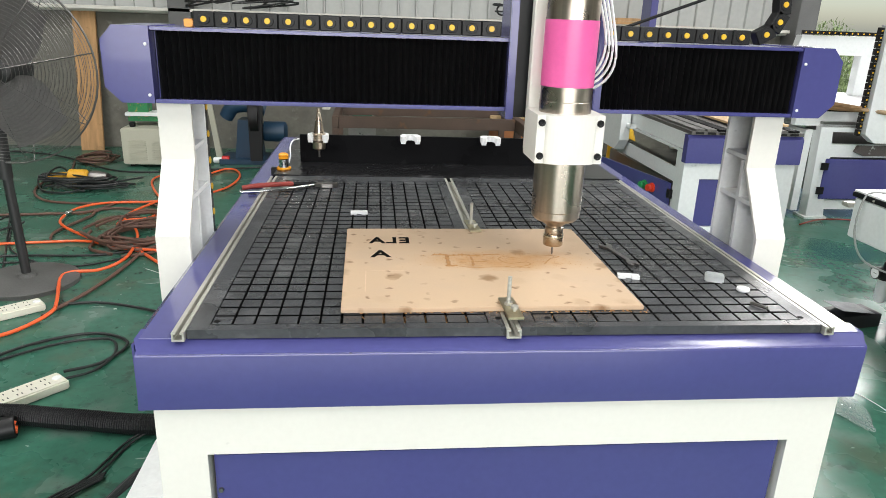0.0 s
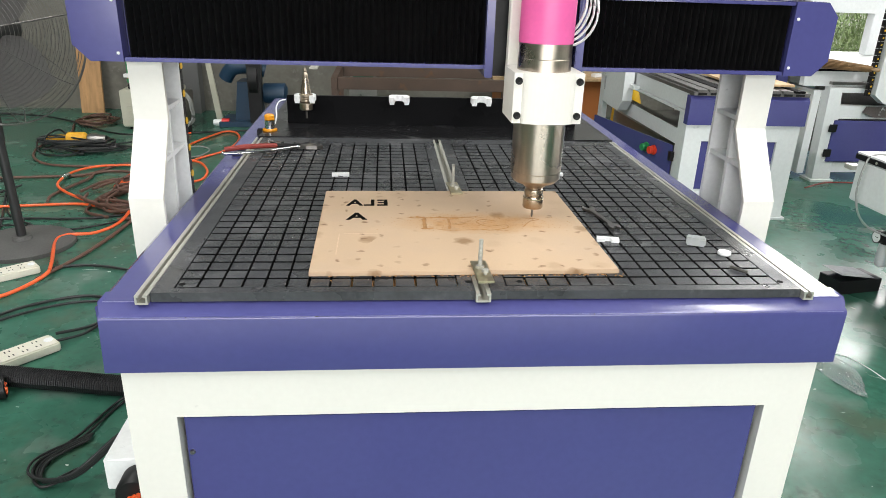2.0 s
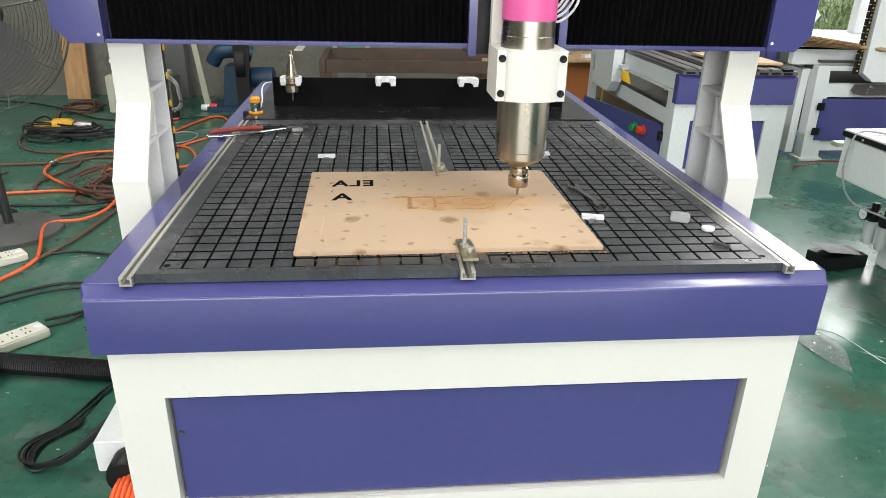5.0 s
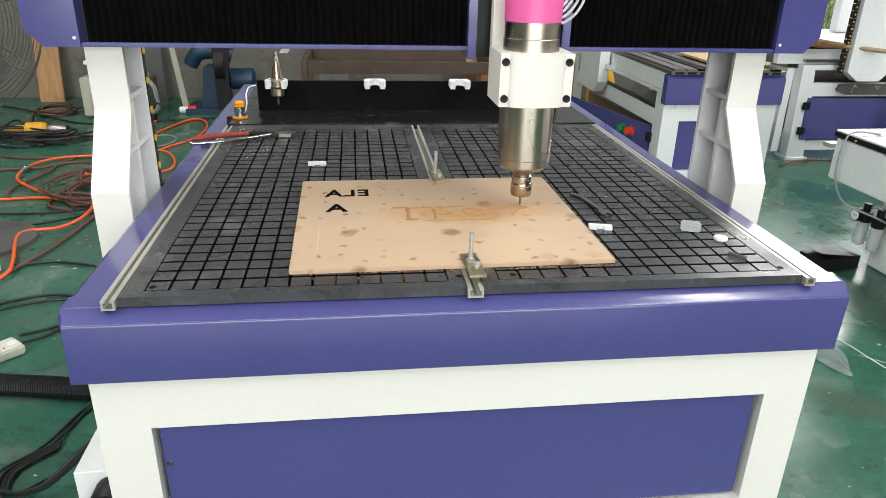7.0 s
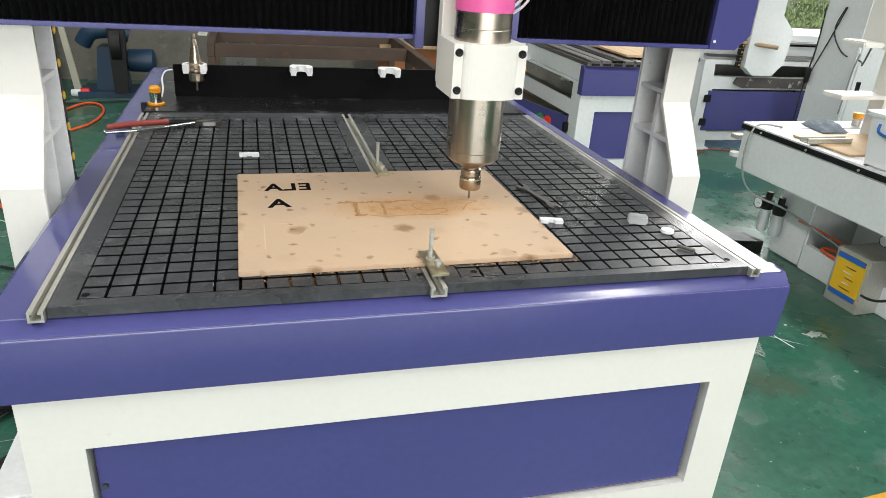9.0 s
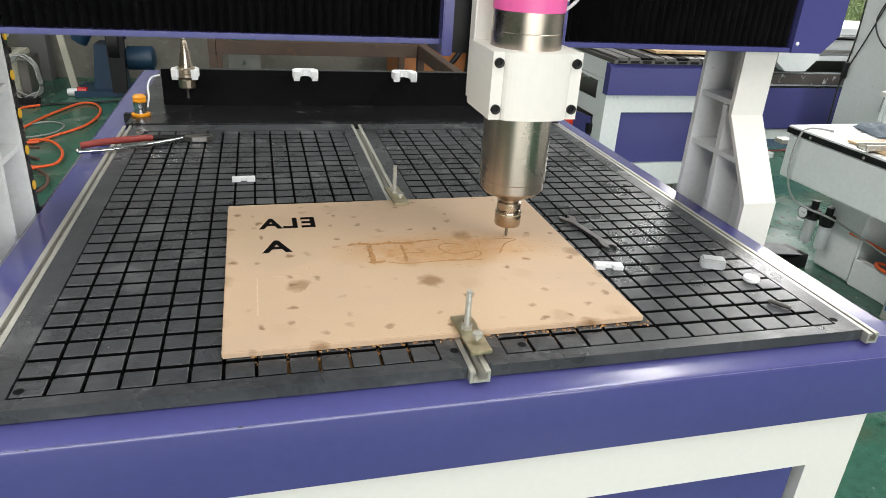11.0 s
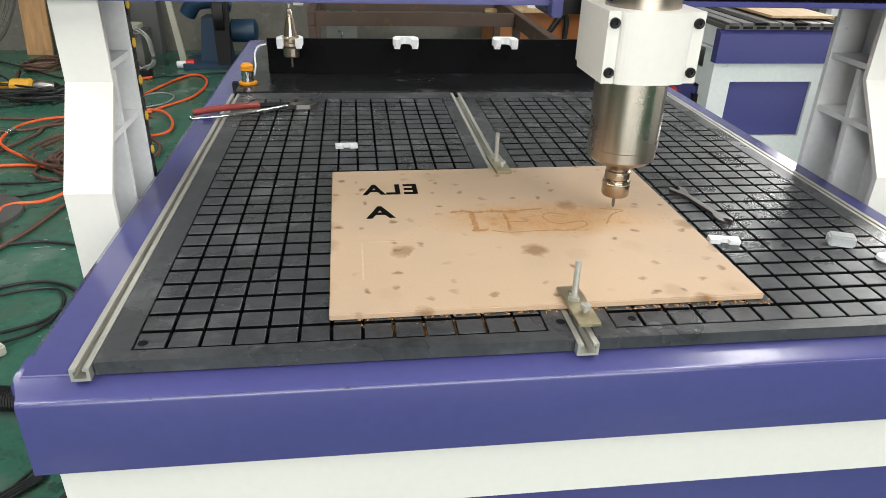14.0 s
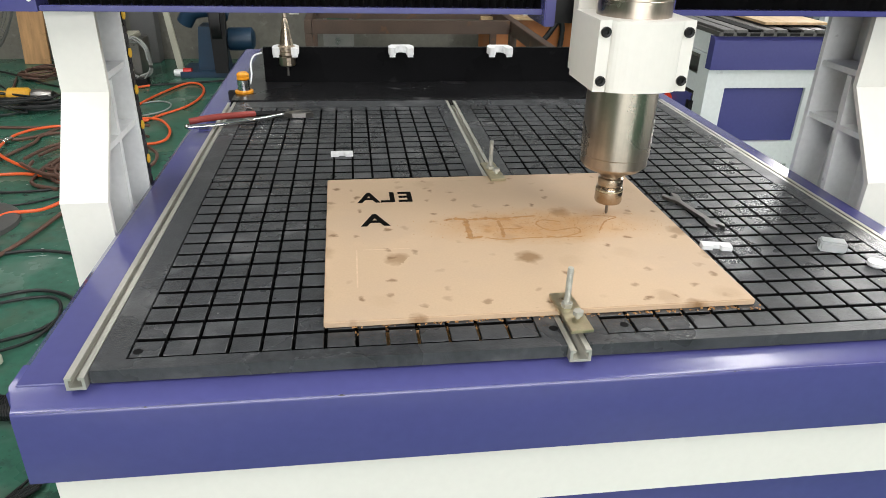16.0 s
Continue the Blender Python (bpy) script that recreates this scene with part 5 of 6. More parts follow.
hose("strip_cable", [(-1.88, 2.11, 0.01), (-1.70, 2.14, 0.01), (-1.45, 2.06, 0.01), (-1.2, 1.92, 0.01), (-0.85, 1.75, 0.01)], 0.007, BLACKC, "black cable across the floor", "cable", "black cables")
hose("strip_cable", [(-2.9, 2.75, 0.01), (-2.45, 2.85, 0.01), (-2.0, 2.86, 0.01), (-1.6, 2.98, 0.01), (-1.0, 2.9, 0.01)], 0.007, BLACKC, "black cable across the floor", "cable", "black cables")
for k in range(2):
    o = 0.02 * k
    hose("control_cable", [(-0.735, 1.0 + o, 0.30), (-0.95, 0.97 + o, 0.10), (-1.12 - o, 0.92, 0.012), (-1.18 - o, 0.73, 0.012), (-1.25 - o, 0.58, 0.012), (-1.21, 0.50 - o, 0.012), (-1.14 + o, 0.56, 0.012)], 0.0045, BLACKC, "black control cable in a loose loop beside the router", "cable", "control cables")
for k in range(4):
    o = 0.011 * k
    hose("control_cable", [(-1.16, 0.70 + o, 0.012), (-1.24 - o, 0.60, 0.012 + o * 0.4), (-1.22 - o, 0.51, 0.012 + o * 0.5), (-1.12, 0.50 - o, 0.03 + o), (-0.98, 0.50 + o * 0.5, 0.15 + o * 0.6), (-0.86, 0.48 + o * 0.5, 0.25), (-0.735, 0.47 + o, 0.30)], 0.0042, BLACKC, "black control cable in a loose loop beside the router", "cable", "control cables")

# orange air hoses and brown cables on the floor
hz = 0.013
rnd = random.Random(77)
for k in range(5):
    a0, cx_, cy_, r_ = rnd.uniform(0, 6), -1.78 + rnd.uniform(-0.15, 0.15), 3.30 + rnd.uniform(-0.25, 0.25), rnd.uniform(0.16, 0.30)
    ring = [(cx_ + r_ * rnd.uniform(0.85, 1.15) * math.cos(a0 + i * 0.6), cy_ + 1.25 * r_ * rnd.uniform(0.85, 1.15) * math.sin(a0 + i * 0.6), 0.012 + 0.012 * k + 0.004 * (i % 2)) for i in range(11)]
    hose("brown_hose", ring, 0.010, BROWNC, "brown hose lying in loose loops on the floor", "hose", "brown hoses", 6, 5)
hose("air_hose", [(-2.30, 1.50, hz), (-2.01, 1.73, hz), (-1.92, 1.84, hz), (-1.85, 1.97, hz + 0.018), (-1.88, 2.11, hz + 0.018), (-1.99, 2.42, hz + 0.018), (-1.97, 2.52, hz + 0.018), (-1.83, 2.56, hz + 0.018), (-1.76, 2.75, hz + 0.018), (-1.8, 3.09, hz + 0.018), (-1.89, 3.34, hz + 0.018), (-2.0, 3.46, hz + 0.018), (-2.04, 3.71, hz + 0.018), (-1.96, 4.01, hz + 0.018), (-1.87, 4.26, hz + 0.018), (-1.91, 4.5, hz + 0.018)], 0.0095, ORANGE, "orange air hose snaking over the green floor", "hose", "orange hoses")
hose("air_hose", [(-2.71, 3.05, hz), (-2.62, 3.06, hz), (-2.37, 3.1, hz), (-2.12, 3.12, hz), (-1.88, 3.0, hz), (-1.73, 2.92, hz), (-1.54, 2.7, hz), (-1.37, 2.59, hz)], 0.0095, ORANGE, "orange air hose snaking over the green floor", "hose", "orange hoses")
hose("air_hose", [(-1.72, 4.13, hz + 0.012), (-1.8, 4.11, hz + 0.012), (-2.05, 4.04, hz + 0.012), (-2.32, 4.0, hz + 0.012), (-2.46, 3.84, hz + 0.012), (-2.46, 3.58, hz + 0.012), (-2.37, 3.4, hz + 0.012), (-2.11, 3.15, hz + 0.012), (-1.87, 2.98, hz + 0.012), (-1.67, 2.92, hz + 0.012), (-1.41, 2.88, hz + 0.012)], 0.0095, ORANGE, "orange air hose snaking over the green floor", "hose", "orange hoses")
hose("air_hose", [(-1.98, 5.21, hz), (-2.05, 5.16, hz), (-2.19, 4.99, hz), (-2.2, 4.75, hz), (-2.02, 4.3, hz), (-1.89, 4.11, hz), (-1.77, 4.14, hz)], 0.0095, ORANGE, "orange air hose snaking over the green floor", "hose", "orange hoses")
hose("air_hose", [(-1.78, 3.87, hz + 0.022), (-1.87, 3.59, hz + 0.022), (-2.01, 3.51, hz + 0.022), (-2.02, 3.41, hz + 0.022), (-1.88, 3.4, hz + 0.022), (-1.58, 3.56, hz + 0.022)], 0.0095, ORANGE, "orange air hose snaking over the green floor", "hose", "orange hoses")
hose("air_hose", [(-1.79, 4.13, hz), (-1.75, 4.17, hz), (-1.68, 4.31, hz), (-1.55, 4.54, hz), (-1.5, 4.8, hz), (-1.52, 5.08, hz), (-1.6, 5.27, hz), (-1.7, 5.28, hz), (-1.8, 5.04, hz), (-1.89, 4.71, hz), (-1.95, 4.35, hz)], 0.0095, ORANGE, "orange air hose snaking over the green floor", "hose", "orange hoses")
hose("air_hose", [(-1.79, 4.17, hz + 0.01), (-1.73, 4.19, hz + 0.01), (-1.63, 4.12, hz + 0.01), (-1.53, 3.9, hz + 0.01), (-1.51, 3.68, hz + 0.01), (-1.59, 3.6, hz + 0.01), (-1.69, 3.63, hz + 0.01)], 0.0095, ORANGE, "orange air hose snaking over the green floor", "hose", "orange hoses")
hose("clear_hose", [(-1.95, 4.6, 0.008), (-1.80, 4.72, 0.008), (-1.68, 4.62, 0.008), (-1.70, 4.42, 0.008), (-1.85, 4.30, 0.008), (-1.95, 4.36, 0.010)], 0.006, GREYC, "pale thin hose in a loop on the floor", "hose")
hose("brown_hose", [(-3.14, 5.53, hz), (-3.0, 5.05, hz), (-3.06, 4.71, hz), (-2.98, 4.35, hz), (-2.77, 4.09, hz), (-2.44, 4.03, hz), (-2.13, 4.09, hz), (-1.7, 4.05, hz)], 0.0095, BROWNC, "brown hose lying across the floor", "hose", "brown hoses")
hose("brown_hose", [(-3.0, 3.69, hz), (-2.64, 3.74, hz), (-2.36, 3.81, hz), (-2.21, 4.11, hz), (-2.0, 4.03, hz), (-1.64, 3.79, hz)], 0.0095, BROWNC, "brown hose lying across the floor", "hose", "brown hoses")
hose("brown_hose", [(-1.77, 3.21, hz), (-1.73, 3.0, hz), (-1.73, 2.7, hz), (-1.79, 2.29, hz), (-1.89, 1.97, hz)], 0.0095, BROWNC, "brown hose lying across the floor", "hose", "brown hoses")
hose("brown_hose", [(-2.36, 3.17, hz), (-2.39, 3.33, hz), (-2.31, 3.69, hz), (-2.31, 3.85, hz), (-2.14, 3.9, hz), (-1.78, 3.71, hz), (-1.6, 3.63, hz)], 0.0095, BROWNC, "brown hose lying across the floor", "hose", "brown hoses")
hose("floor_cable", [(-2.5, 2.73, 0.007), (-2.29, 2.74, 0.007), (-2.02, 2.68, 0.007), (-1.81, 2.81, 0.007), (-1.72, 2.94, 0.007), (-1.51, 3.28, 0.007)], 0.0055, BLACKC, "thin black cable across the floor", "cable", "black cables")
hose("floor_cable", [(-2.88, 3.75, 0.007), (-2.42, 2.7, 0.007), (-2.31, 2.42, 0.007)], 0.0055, BLACKC, "thin black cable across the floor", "cable", "black cables")
hose("floor_cable", [(-2.33, 2.8, 0.007), (-2.11, 2.58, 0.007), (-2.17, 2.33, 0.007), (-2.21, 2.19, 0.007)], 0.0055, BLACKC, "thin black cable across the floor", "cable", "black cables")
hose("floor_cable", [(-2.88, 3.6, 0.007), (-2.83, 3.68, 0.007), (-2.54, 3.02, 0.007), (-2.31, 2.78, 0.007)], 0.0055, BLACKC, "thin black cable across the floor", "cable", "black cables")
# metal couplings where two lengths of hose meet
for x, y, z, turn in ((-1.82, 3.80, 0.036, 60), (-2.47, 3.71, 0.026, 80)):
    bm = lathe([(0.011, -0.045), (0.015, -0.042), (0.015, -0.012), (0.018, -0.008), (0.018, 0.012), (0.013, 0.016), (0.013, 0.045)], 0, 0, 0, axis="x", seg=14)
    bmesh.ops.transform(bm, matrix=pose(x, y, z, 0, 0, turn), verts=bm.verts)
    tagged(part("hose_coupling", bm, CHROME, None, smooth=35), "bright metal coupling on the orange hose", "coupling", "hose couplings")
for cx_, cy_, n_, r0 in ((-1.80, 3.22, 8, 0.25), (-2.95, 5.60, 5, 0.18), (-1.02, 3.75, 5, 0.24)):
    rnd = random.Random(int(cx_ * 100))
    pts = []
    for i in range(n_ * 10):
        a = i * 0.628
        rr = r0 * (0.62 + 0.4 * rnd.random())
        pts.append((cx_ + rr * math.cos(a) + rnd.uniform(-.03, .03), cy_ + rr * 1.15 * math.sin(a), 0.012 + 0.045 * i / (n_ * 10) + rnd.uniform(0, 0.02)))
    hose("cable_coil", pts, 0.0085, BROWNC, "loose coil of brown cable on the floor", "cable", "brown coils", 6, 3)
hose("floor_cable", [(-5, 6.0, hz), (-3.6, 5.9, hz), (-2.6, 5.15, hz), (-1.9, 5.25, hz), (-1.0, 5.5, hz)], 0.008, BLACKC, "thin black cable by the wall", "cable", "black cables")

# power saw in a tangle of black cable
saw = thing("power_saw", -2.78, 4.65, 0, "yellow and black hand power saw on the floor", "power tool")
SAWY = mat("tool_yellow", (0.70, 0.36, 0.02), 0.45, vary=0.1)
part("grip", tube([(-3.02, 4.66, 0.05), (-2.92, 4.66, 0.075), (-2.80, 4.65, 0.08)], 0.032, 10), SAWY, saw, smooth=50)
part("motor", lathe([(0.035, 0), (0.06, 0.02), (0.06, 0.15), (0.04, 0.17)], -2.84, 4.65, 0.075, axis="x", seg=16), SAWY, saw, "yellow motor housing", smooth=40)
part("head", lathe([(0.05, 0), (0.055, 0.05), (0.04, 0.14)], -2.66, 4.65, 0.07, axis="x", seg=14), DARK_STEEL, saw, smooth=40)
part("shoe", box(-2.68, -2.50, 4.57, 4.72, 0.0, 0.03), DARK_STEEL, saw, bevel=0.004)
rnd = random.Random(9)
for j in range(4):
    pts = [(-2.72 + rnd.uniform(-0.38, 0.42) , 4.62 + rnd.uniform(-0.24, 0.24), 0.012 + rnd.uniform(0, 0.10)) for i in range(12)]
    hose("tool_cable", pts, 0.008, BLACKC, "tangled black tool cable", "cable", "tool cables", 6, 6)
rnd = random.Random(10)
for j in range(2):
    pts = [(-2.95 + rnd.uniform(-0.25, 0.3), 3.15 + rnd.uniform(-0.3, 0.35), 0.010 + rnd.uniform(0, 0.03)) for i in range(9)]
    hose("floor_cable", pts, 0.007, BLACKC, "tangled black cable on the floor", "cable", "black cables", 6, 6)

# pedestal fan with wire guard
FANB = mat("fan_black", (0.02, 0.02, 0.021), 0.5, vary=0.2)
WIRE = mat("guard_wire", (0.16, 0.155, 0.15), 0.4, 0.7, vary=0.1)
FX, FYY, FZ = -2.09, 2.42, 1.13
fan = thing("pedestal_fan", -2.17, 2.42, 0, "large black pedestal fan with dusty wire guard", "fan")
part("base", lathe([(0.26, 0.0), (0.26, 0.022), (0.235, 0.034), (0.05, 0.040), (0.045, 0.06), (0.0, 0.06)], -2.17, 2.44, 0, seg=40), mat("cast_base", (0.085, 0.085, 0.082), 0.6, vary=0.25), fan, "round grey cast base", smooth=40)
part("pole", rod((-2.17, 2.44, 0.06), (-2.19, 2.44, 0.80), 0.024, 16), FANB, fan, "black pole", smooth=60)
part("pole_sleeve", rod((-2.19, 2.44, 0.58), (-2.19, 2.45, 1.0), 0.034, 16), FANB, fan, smooth=60)
part("motor", lathe([(0.03, -0.10), (0.07, -0.08), (0.085, 0.0), (0.085, 0.14), (0.05, 0.18)], FX - 0.04, FYY + 0.05, FZ, axis="y", seg=24), FANB, fan, "black motor housing", smooth=40)
part("hub", lathe([(0.0, -0.135), (0.045, -0.13), (0.05, -0.11)], FX - 0.04, FYY, FZ, axis="y", seg=24), FANB, fan, smooth=40)
guard = part("guard_rim", tube([(FX - 0.04 + 0.465 * math.cos(a), FYY, FZ + 0.465 * math.sin(a)) for a in [i * 2 * math.pi / 48 for i in range(49)]], 0.005, 6, 1), WIRE, fan, "outer rim of the wire guard")
for side in (-1, 1):
    for k in range(22):
        rr = 0.06 + 0.0185 * k
        dep = side * 0.12 * math.sqrt(max(0.0, 1 - (rr / 0.47) ** 2))
        bm = tube([(FX - 0.04 + rr * math.cos(a), FYY + dep, FZ + rr * math.sin(a)) for a in [i * 2 * math.pi / 40 for i in range(41)]], 0.0013, 4, 1)
        part("guard_wire", bm, WIRE, guard)
    for k in range(8):
        a = k * math.pi / 4 + 0.2
        pts = []
        for j in range(9):
            rr = 0.06 + 0.40 * j / 8
            pts.append((FX - 0.04 + rr * math.cos(a), FYY + side * 0.122 * math.sqrt(max(0.0, 1 - (rr / 0.47) ** 2)), FZ + rr * math.sin(a)))
        part("guard_stay", tube(pts, 0.0025, 4, 1), WIRE, guard)
BLADE = mat("blade_grey", (0.13, 0.125, 0.12), 0.5, vary=0.2)
for k in range(3):
    a0 = k * 2.094 + 1.047
    bm = bmesh.new()
    rows_ = []
    for j in range(8):
        rr = 0.06 + 0.32 * j / 7
        wv = 0.06 + 0.10 * math.sin(math.pi * min(1, j / 6.0) * 0.75)
        ring = []
        for i in range(5):
            s = (i / 4 - 0.5) * 2
            aa = a0 + s * wv / max(rr, 0.12)
            ring.append(bm.verts.new((FX - 0.04 + rr * math.cos(aa), FYY - 0.02 + s * 0.035, FZ + rr * math.sin(aa))))
        rows_.append(ring)
    for p_, q_ in zip(rows_, rows_[1:]):
        for i in range(4):
            bm.faces.new((p_[i], p_[i + 1], q_[i + 1], q_[i]))
    bmesh.ops.solidify(bm, geom=bm.faces[:], thickness=0.003)
    part("blade", bm, BLADE, fan, "dark grey fan blade", smooth=50)

# ---- along the back wall ----
pm = pose(-3.20, 6.14, 0, -8.2, 0, 0)
PLANK = streaked("plank_wood", (0.44, 0.25, 0.11), 0.6, 0.0, 2, 26, 0.22)
grimy(PLANK, ((9.0, 0.58, 0.10, (0.20, 0.11, 0.05), 0.5), (2.5, 0.55, 0.15, (0.34, 0.22, 0.12), 0.5)))
tagged(part("wooden_plank", box(-0.112, 0.112, 0, 0.03, 0.002, 1.43, m=pm), PLANK, None, bevel=0.002), "tan wooden plank leaning against the wall", "plank")
weld = thing("welding_machine", -2.41, 5.55, 0, "beige louvred steel welding machine on the floor", "welding machine")
BEIGE = mat("beige_enamel", (0.50, 0.49, 0.40), 0.45, vary=0.05)
wb = part("housing", box(-2.66, -2.17, 5.36, 5.78, 0.03, 0.365), BEIGE, weld, bevel=0.008)
for i in range(2):
    for j in range(9):
        x0 = -2.60 + i * 0.21
        part("louvre", box(x0, x0 + 0.16, 5.352, 5.362, 0.07 + j * 0.022, 0.079 + j * 0.022), BEIGE, wb, bevel=0.002)
part("rear_rack", box(-2.168, -2.10, 5.40, 5.74, 0.06, 0.33), DARK_STEEL, weld, bevel=0.004)
for x in (-2.58, -2.24):
    part("lug", box(x - 0.02, x + 0.02, 5.44, 5.50, 0.366, 0.41), BLACK, weld, bevel=0.004)
for x in (-2.60, -2.24):
    part("foot", box(x - 0.02, x + 0.02, 5.42, 5.72, 0.0, 0.03), BLACK, weld)
weld.location.x += 0.03
GREENB = mat("green_card", (0.03, 0.22, 0.08), 0.5, vary=0.3, scale=30, spots=(40, 0.6, (0.55, 0.25, 0.05)))
tagged(part("shallow_box", box(-2.60, -2.27, 5.52, 5.72, 0.411, 0.460), GREENB, None, bevel=0.003), "green printed carton on the welding machine", "carton")
tagged(part("white_carton", box(-2.62, -2.25, 5.50, 5.70, 0.461, 0.492), BRIGHT_WHITE, None, bevel=0.003), "flat white carton with printed panels", "carton")
tagged(part("paper_carton", box(-2.60, -2.42, 5.54, 5.68, 0.493, 0.60), GREENB, None, bevel=0.003), "small green and red carton", "carton")

BLUEM = mat("machine_blue", (0.012, 0.042, 0.085), 0.45, vary=0.2, spots=(12, 0.68, (0.02, 0.03, 0.04)))
grd = thing("belt_grinder", -1.52, 5.75, 0, "blue cast belt grinder on a plinth", "grinder")
part("plinth", box(-1.80, -1.20, 5.55, 5.95, 0, 0.05), BLUEM, grd, bevel=0.004)
part("stand", prism([(-1.66, 0.05), (-1.40, 0.05), (-1.44, 0.42), (-1.62, 0.42)], "y", 5.65, 5.88), BLUEM, grd, bevel=0.01)
part("arm", tube([(-1.74, 5.72, 0.44), (-1.66, 5.70, 0.54), (-1.50, 5.70, 0.56), (-1.36, 5.72, 0.52)], 0.07, 12), BLUEM, grd, smooth=50)
part("motor", lathe([(0.07, 0), (0.10, 0.02), (0.10, 0.22), (0.06, 0.24)], -1.40, 5.75, 0.30, axis="x", seg=20), BLUEM, grd, "round blue motor", smooth=40)
part("wheel_guard", lathe([(0.03, -0.04), (0.17, -0.04), (0.17, 0.04), (0.03, 0.04)], -1.44, 5.62, 0.46, axis="x", seg=28), BLACK, grd, "black wheel guard", smooth=40)
part("belt_cover", prism([(-1.49, 0.05), (-1.38, 0.05), (-1.36, 0.62), (-1.43, 0.70), (-1.50, 0.62)], "y", 5.50, 5.56), BLACK, grd, bevel=0.01)
sheet = part("bent_sheet", prism([(-1.90, 0.0), (-1.84, 0.0), (-1.96, 0.86), (-2.0, 0.86)], "y", 5.9, 5.93), BEIGE, None)
tagged(sheet, "pale sheet leaning by the grinder", "sheet")
plug = thing("power_plug", -1.79, 5.60, 0, "red and white industrial plug on the floor", "plug")
part("body", lathe([(0.028, 0), (0.032, 0.02), (0.032, 0.08)], -1.86, 5.60, 0.034, axis="x", seg=16), BRIGHT_WHITE, plug, smooth=40)
part("cap", lathe([(0.036, 0.08), (0.038, 0.09), (0.038, 0.15), (0.0, 0.151)], -1.86, 5.60, 0.040, axis="x", seg=16), mat("plug_red", (0.55, 0.02, 0.02), 0.4), plug, "red cap", smooth=40)
reel = thing("hose_coil", -2.06, 5.30, 0, "pale grey hose wound in an upright coil against the welding machine", "hose coil")
part("hose_loop", tube([(-2.075 + (0.105 + 0.014 * (i % 3)) * math.cos(i * 0.7), 5.24 + 0.0022 * i, 0.215 + (0.135 + 0.016 * (i % 4)) * math.sin(i * 0.7)) for i in range(44)], 0.0075, 6, 4), GREYC, reel, "wound pale hose", smooth=60)
part("reel_stand", box(-2.14, -2.0, 5.24, 5.34, 0, 0.062), BLACK, reel, bevel=0.004)

bg = thing("bench_grinder", -0.42, 5.95, 0, "small green bench grinder on a stand", "grinder")
GREENM = mat("machine_green", (0.03, 0.17, 0.11), 0.4, vary=0.15)
part("stand", box(-0.56, -0.28, 5.85, 6.05, 0, 0.44), DARK_STEEL, bg)
part("motor", lathe([(0.06, -0.11), (0.085, -0.08), (0.085, 0.08), (0.06, 0.11)], -0.42, 5.92, 0.56, axis="x", seg=20), GREENM, bg, smooth=40)
part("base", box(-0.52, -0.32, 5.86, 6.0, 0.441, 0.49), GREENM, bg, bevel=0.01)
for x in (-0.58, -0.26):
    part("wheel", lathe([(0.02, -0.02), (0.085, -0.02), (0.085, 0.02), (0.02, 0.02)], x, 5.92, 0.56, axis="x", seg=24), GREYC, bg, smooth=40)

# steel frame of brown beams and timbers behind the router
RUST = mat("rusty_steel", (0.10, 0.065, 0.05), 0.55, 0.3, vary=0.3, scale=6, spots=(9, 0.62, (0.16, 0.08, 0.04)))
fr = thing("steel_frame", 0.3, 4.6, 0, "brown rusty steel frame standing on the floor", "steel frame")
part("long_beam", box(-0.60, 0.95, 4.80, 4.86, 0.50, 0.60), RUST, fr, bevel=0.004)
part("long_beam", box(-0.60, 0.95, 5.60, 5.66, 0.50, 0.60), RUST, fr, bevel=0.004)
part("cross_beam", box(0.955, 1.02, 3.55, 5.66, 0.50, 0.60), RUST, fr, bevel=0.004)
part("cross_beam", box(-0.66, -0.605, 4.80, 5.66, 0.50, 0.60), RUST, fr, bevel=0.004)
for x, y in ((-0.63, 4.83), (0.98, 4.83), (0.98, 3.6), (-0.63, 5.63), (0.98, 5.63)):
    part("post", box(x - 0.028, x + 0.028, y - 0.028, y + 0.028, 0, 0.499), RUST, fr)
# orange cabinet with a black strap, worktop with pale offcuts, yellow bag
ORC = mat("orange_wood", (0.42, 0.15, 0.045), 0.45, vary=0.12, scale=3)
oc = thing("wooden_cabinet", 1.55, 5.9, 0, "orange-brown wooden cabinet under a cluttered worktop", "cabinet")
part("carcass", box(0.95, 2.05, 5.65, 6.2, 0, 0.50), ORC, oc, bevel=0.004)
part("worktop", box(0.85, 2.2, 5.55, 6.25, 0.501, 0.53), PLY, oc, bevel=0.003)
hose("black_strap", [(1.35, 5.63, 0.20), (1.48, 5.61, 0.35), (1.58, 5.60, 0.49), (1.62, 5.60, 0.40), (1.60, 5.61, 0.15)], 0.025, BLACKC, "black strap hanging on the cabinet", "strap")
tagged(part("yellow_bag", lathe([(0.10, 0.0), (0.14, 0.1), (0.13, 0.35), (0.09, 0.48), (0.0, 0.5)], 2.16, 5.40, 0, seg=14), YELLOW, None, smooth=60), "yellow sack standing by the cabinet", "sack")
rnd = random.Random(3)
for k in range(6):
    x, y = 0.95 + 0.2 * k, 5.75 + rnd.uniform(-0.1, 0.2)
    ob = part("offcut", box(-0.09, 0.09, -0.03, 0.03, 0, 0.02 + 0.02 * rnd.random(), m=pose(x, y, 0.531, 0, 0, rnd.uniform(-40, 40))), (PLY, GREYC, BRIGHT_WHITE)[k % 3], None, bevel=0.002)
    tagged(ob, "offcut lying on the worktop", "offcut", "offcuts on the worktop")
# pipe along the wall, sill with sticks, columns
PIPE = mat("pale_pipe", (0.62, 0.60, 0.55), 0.5, vary=0.06)
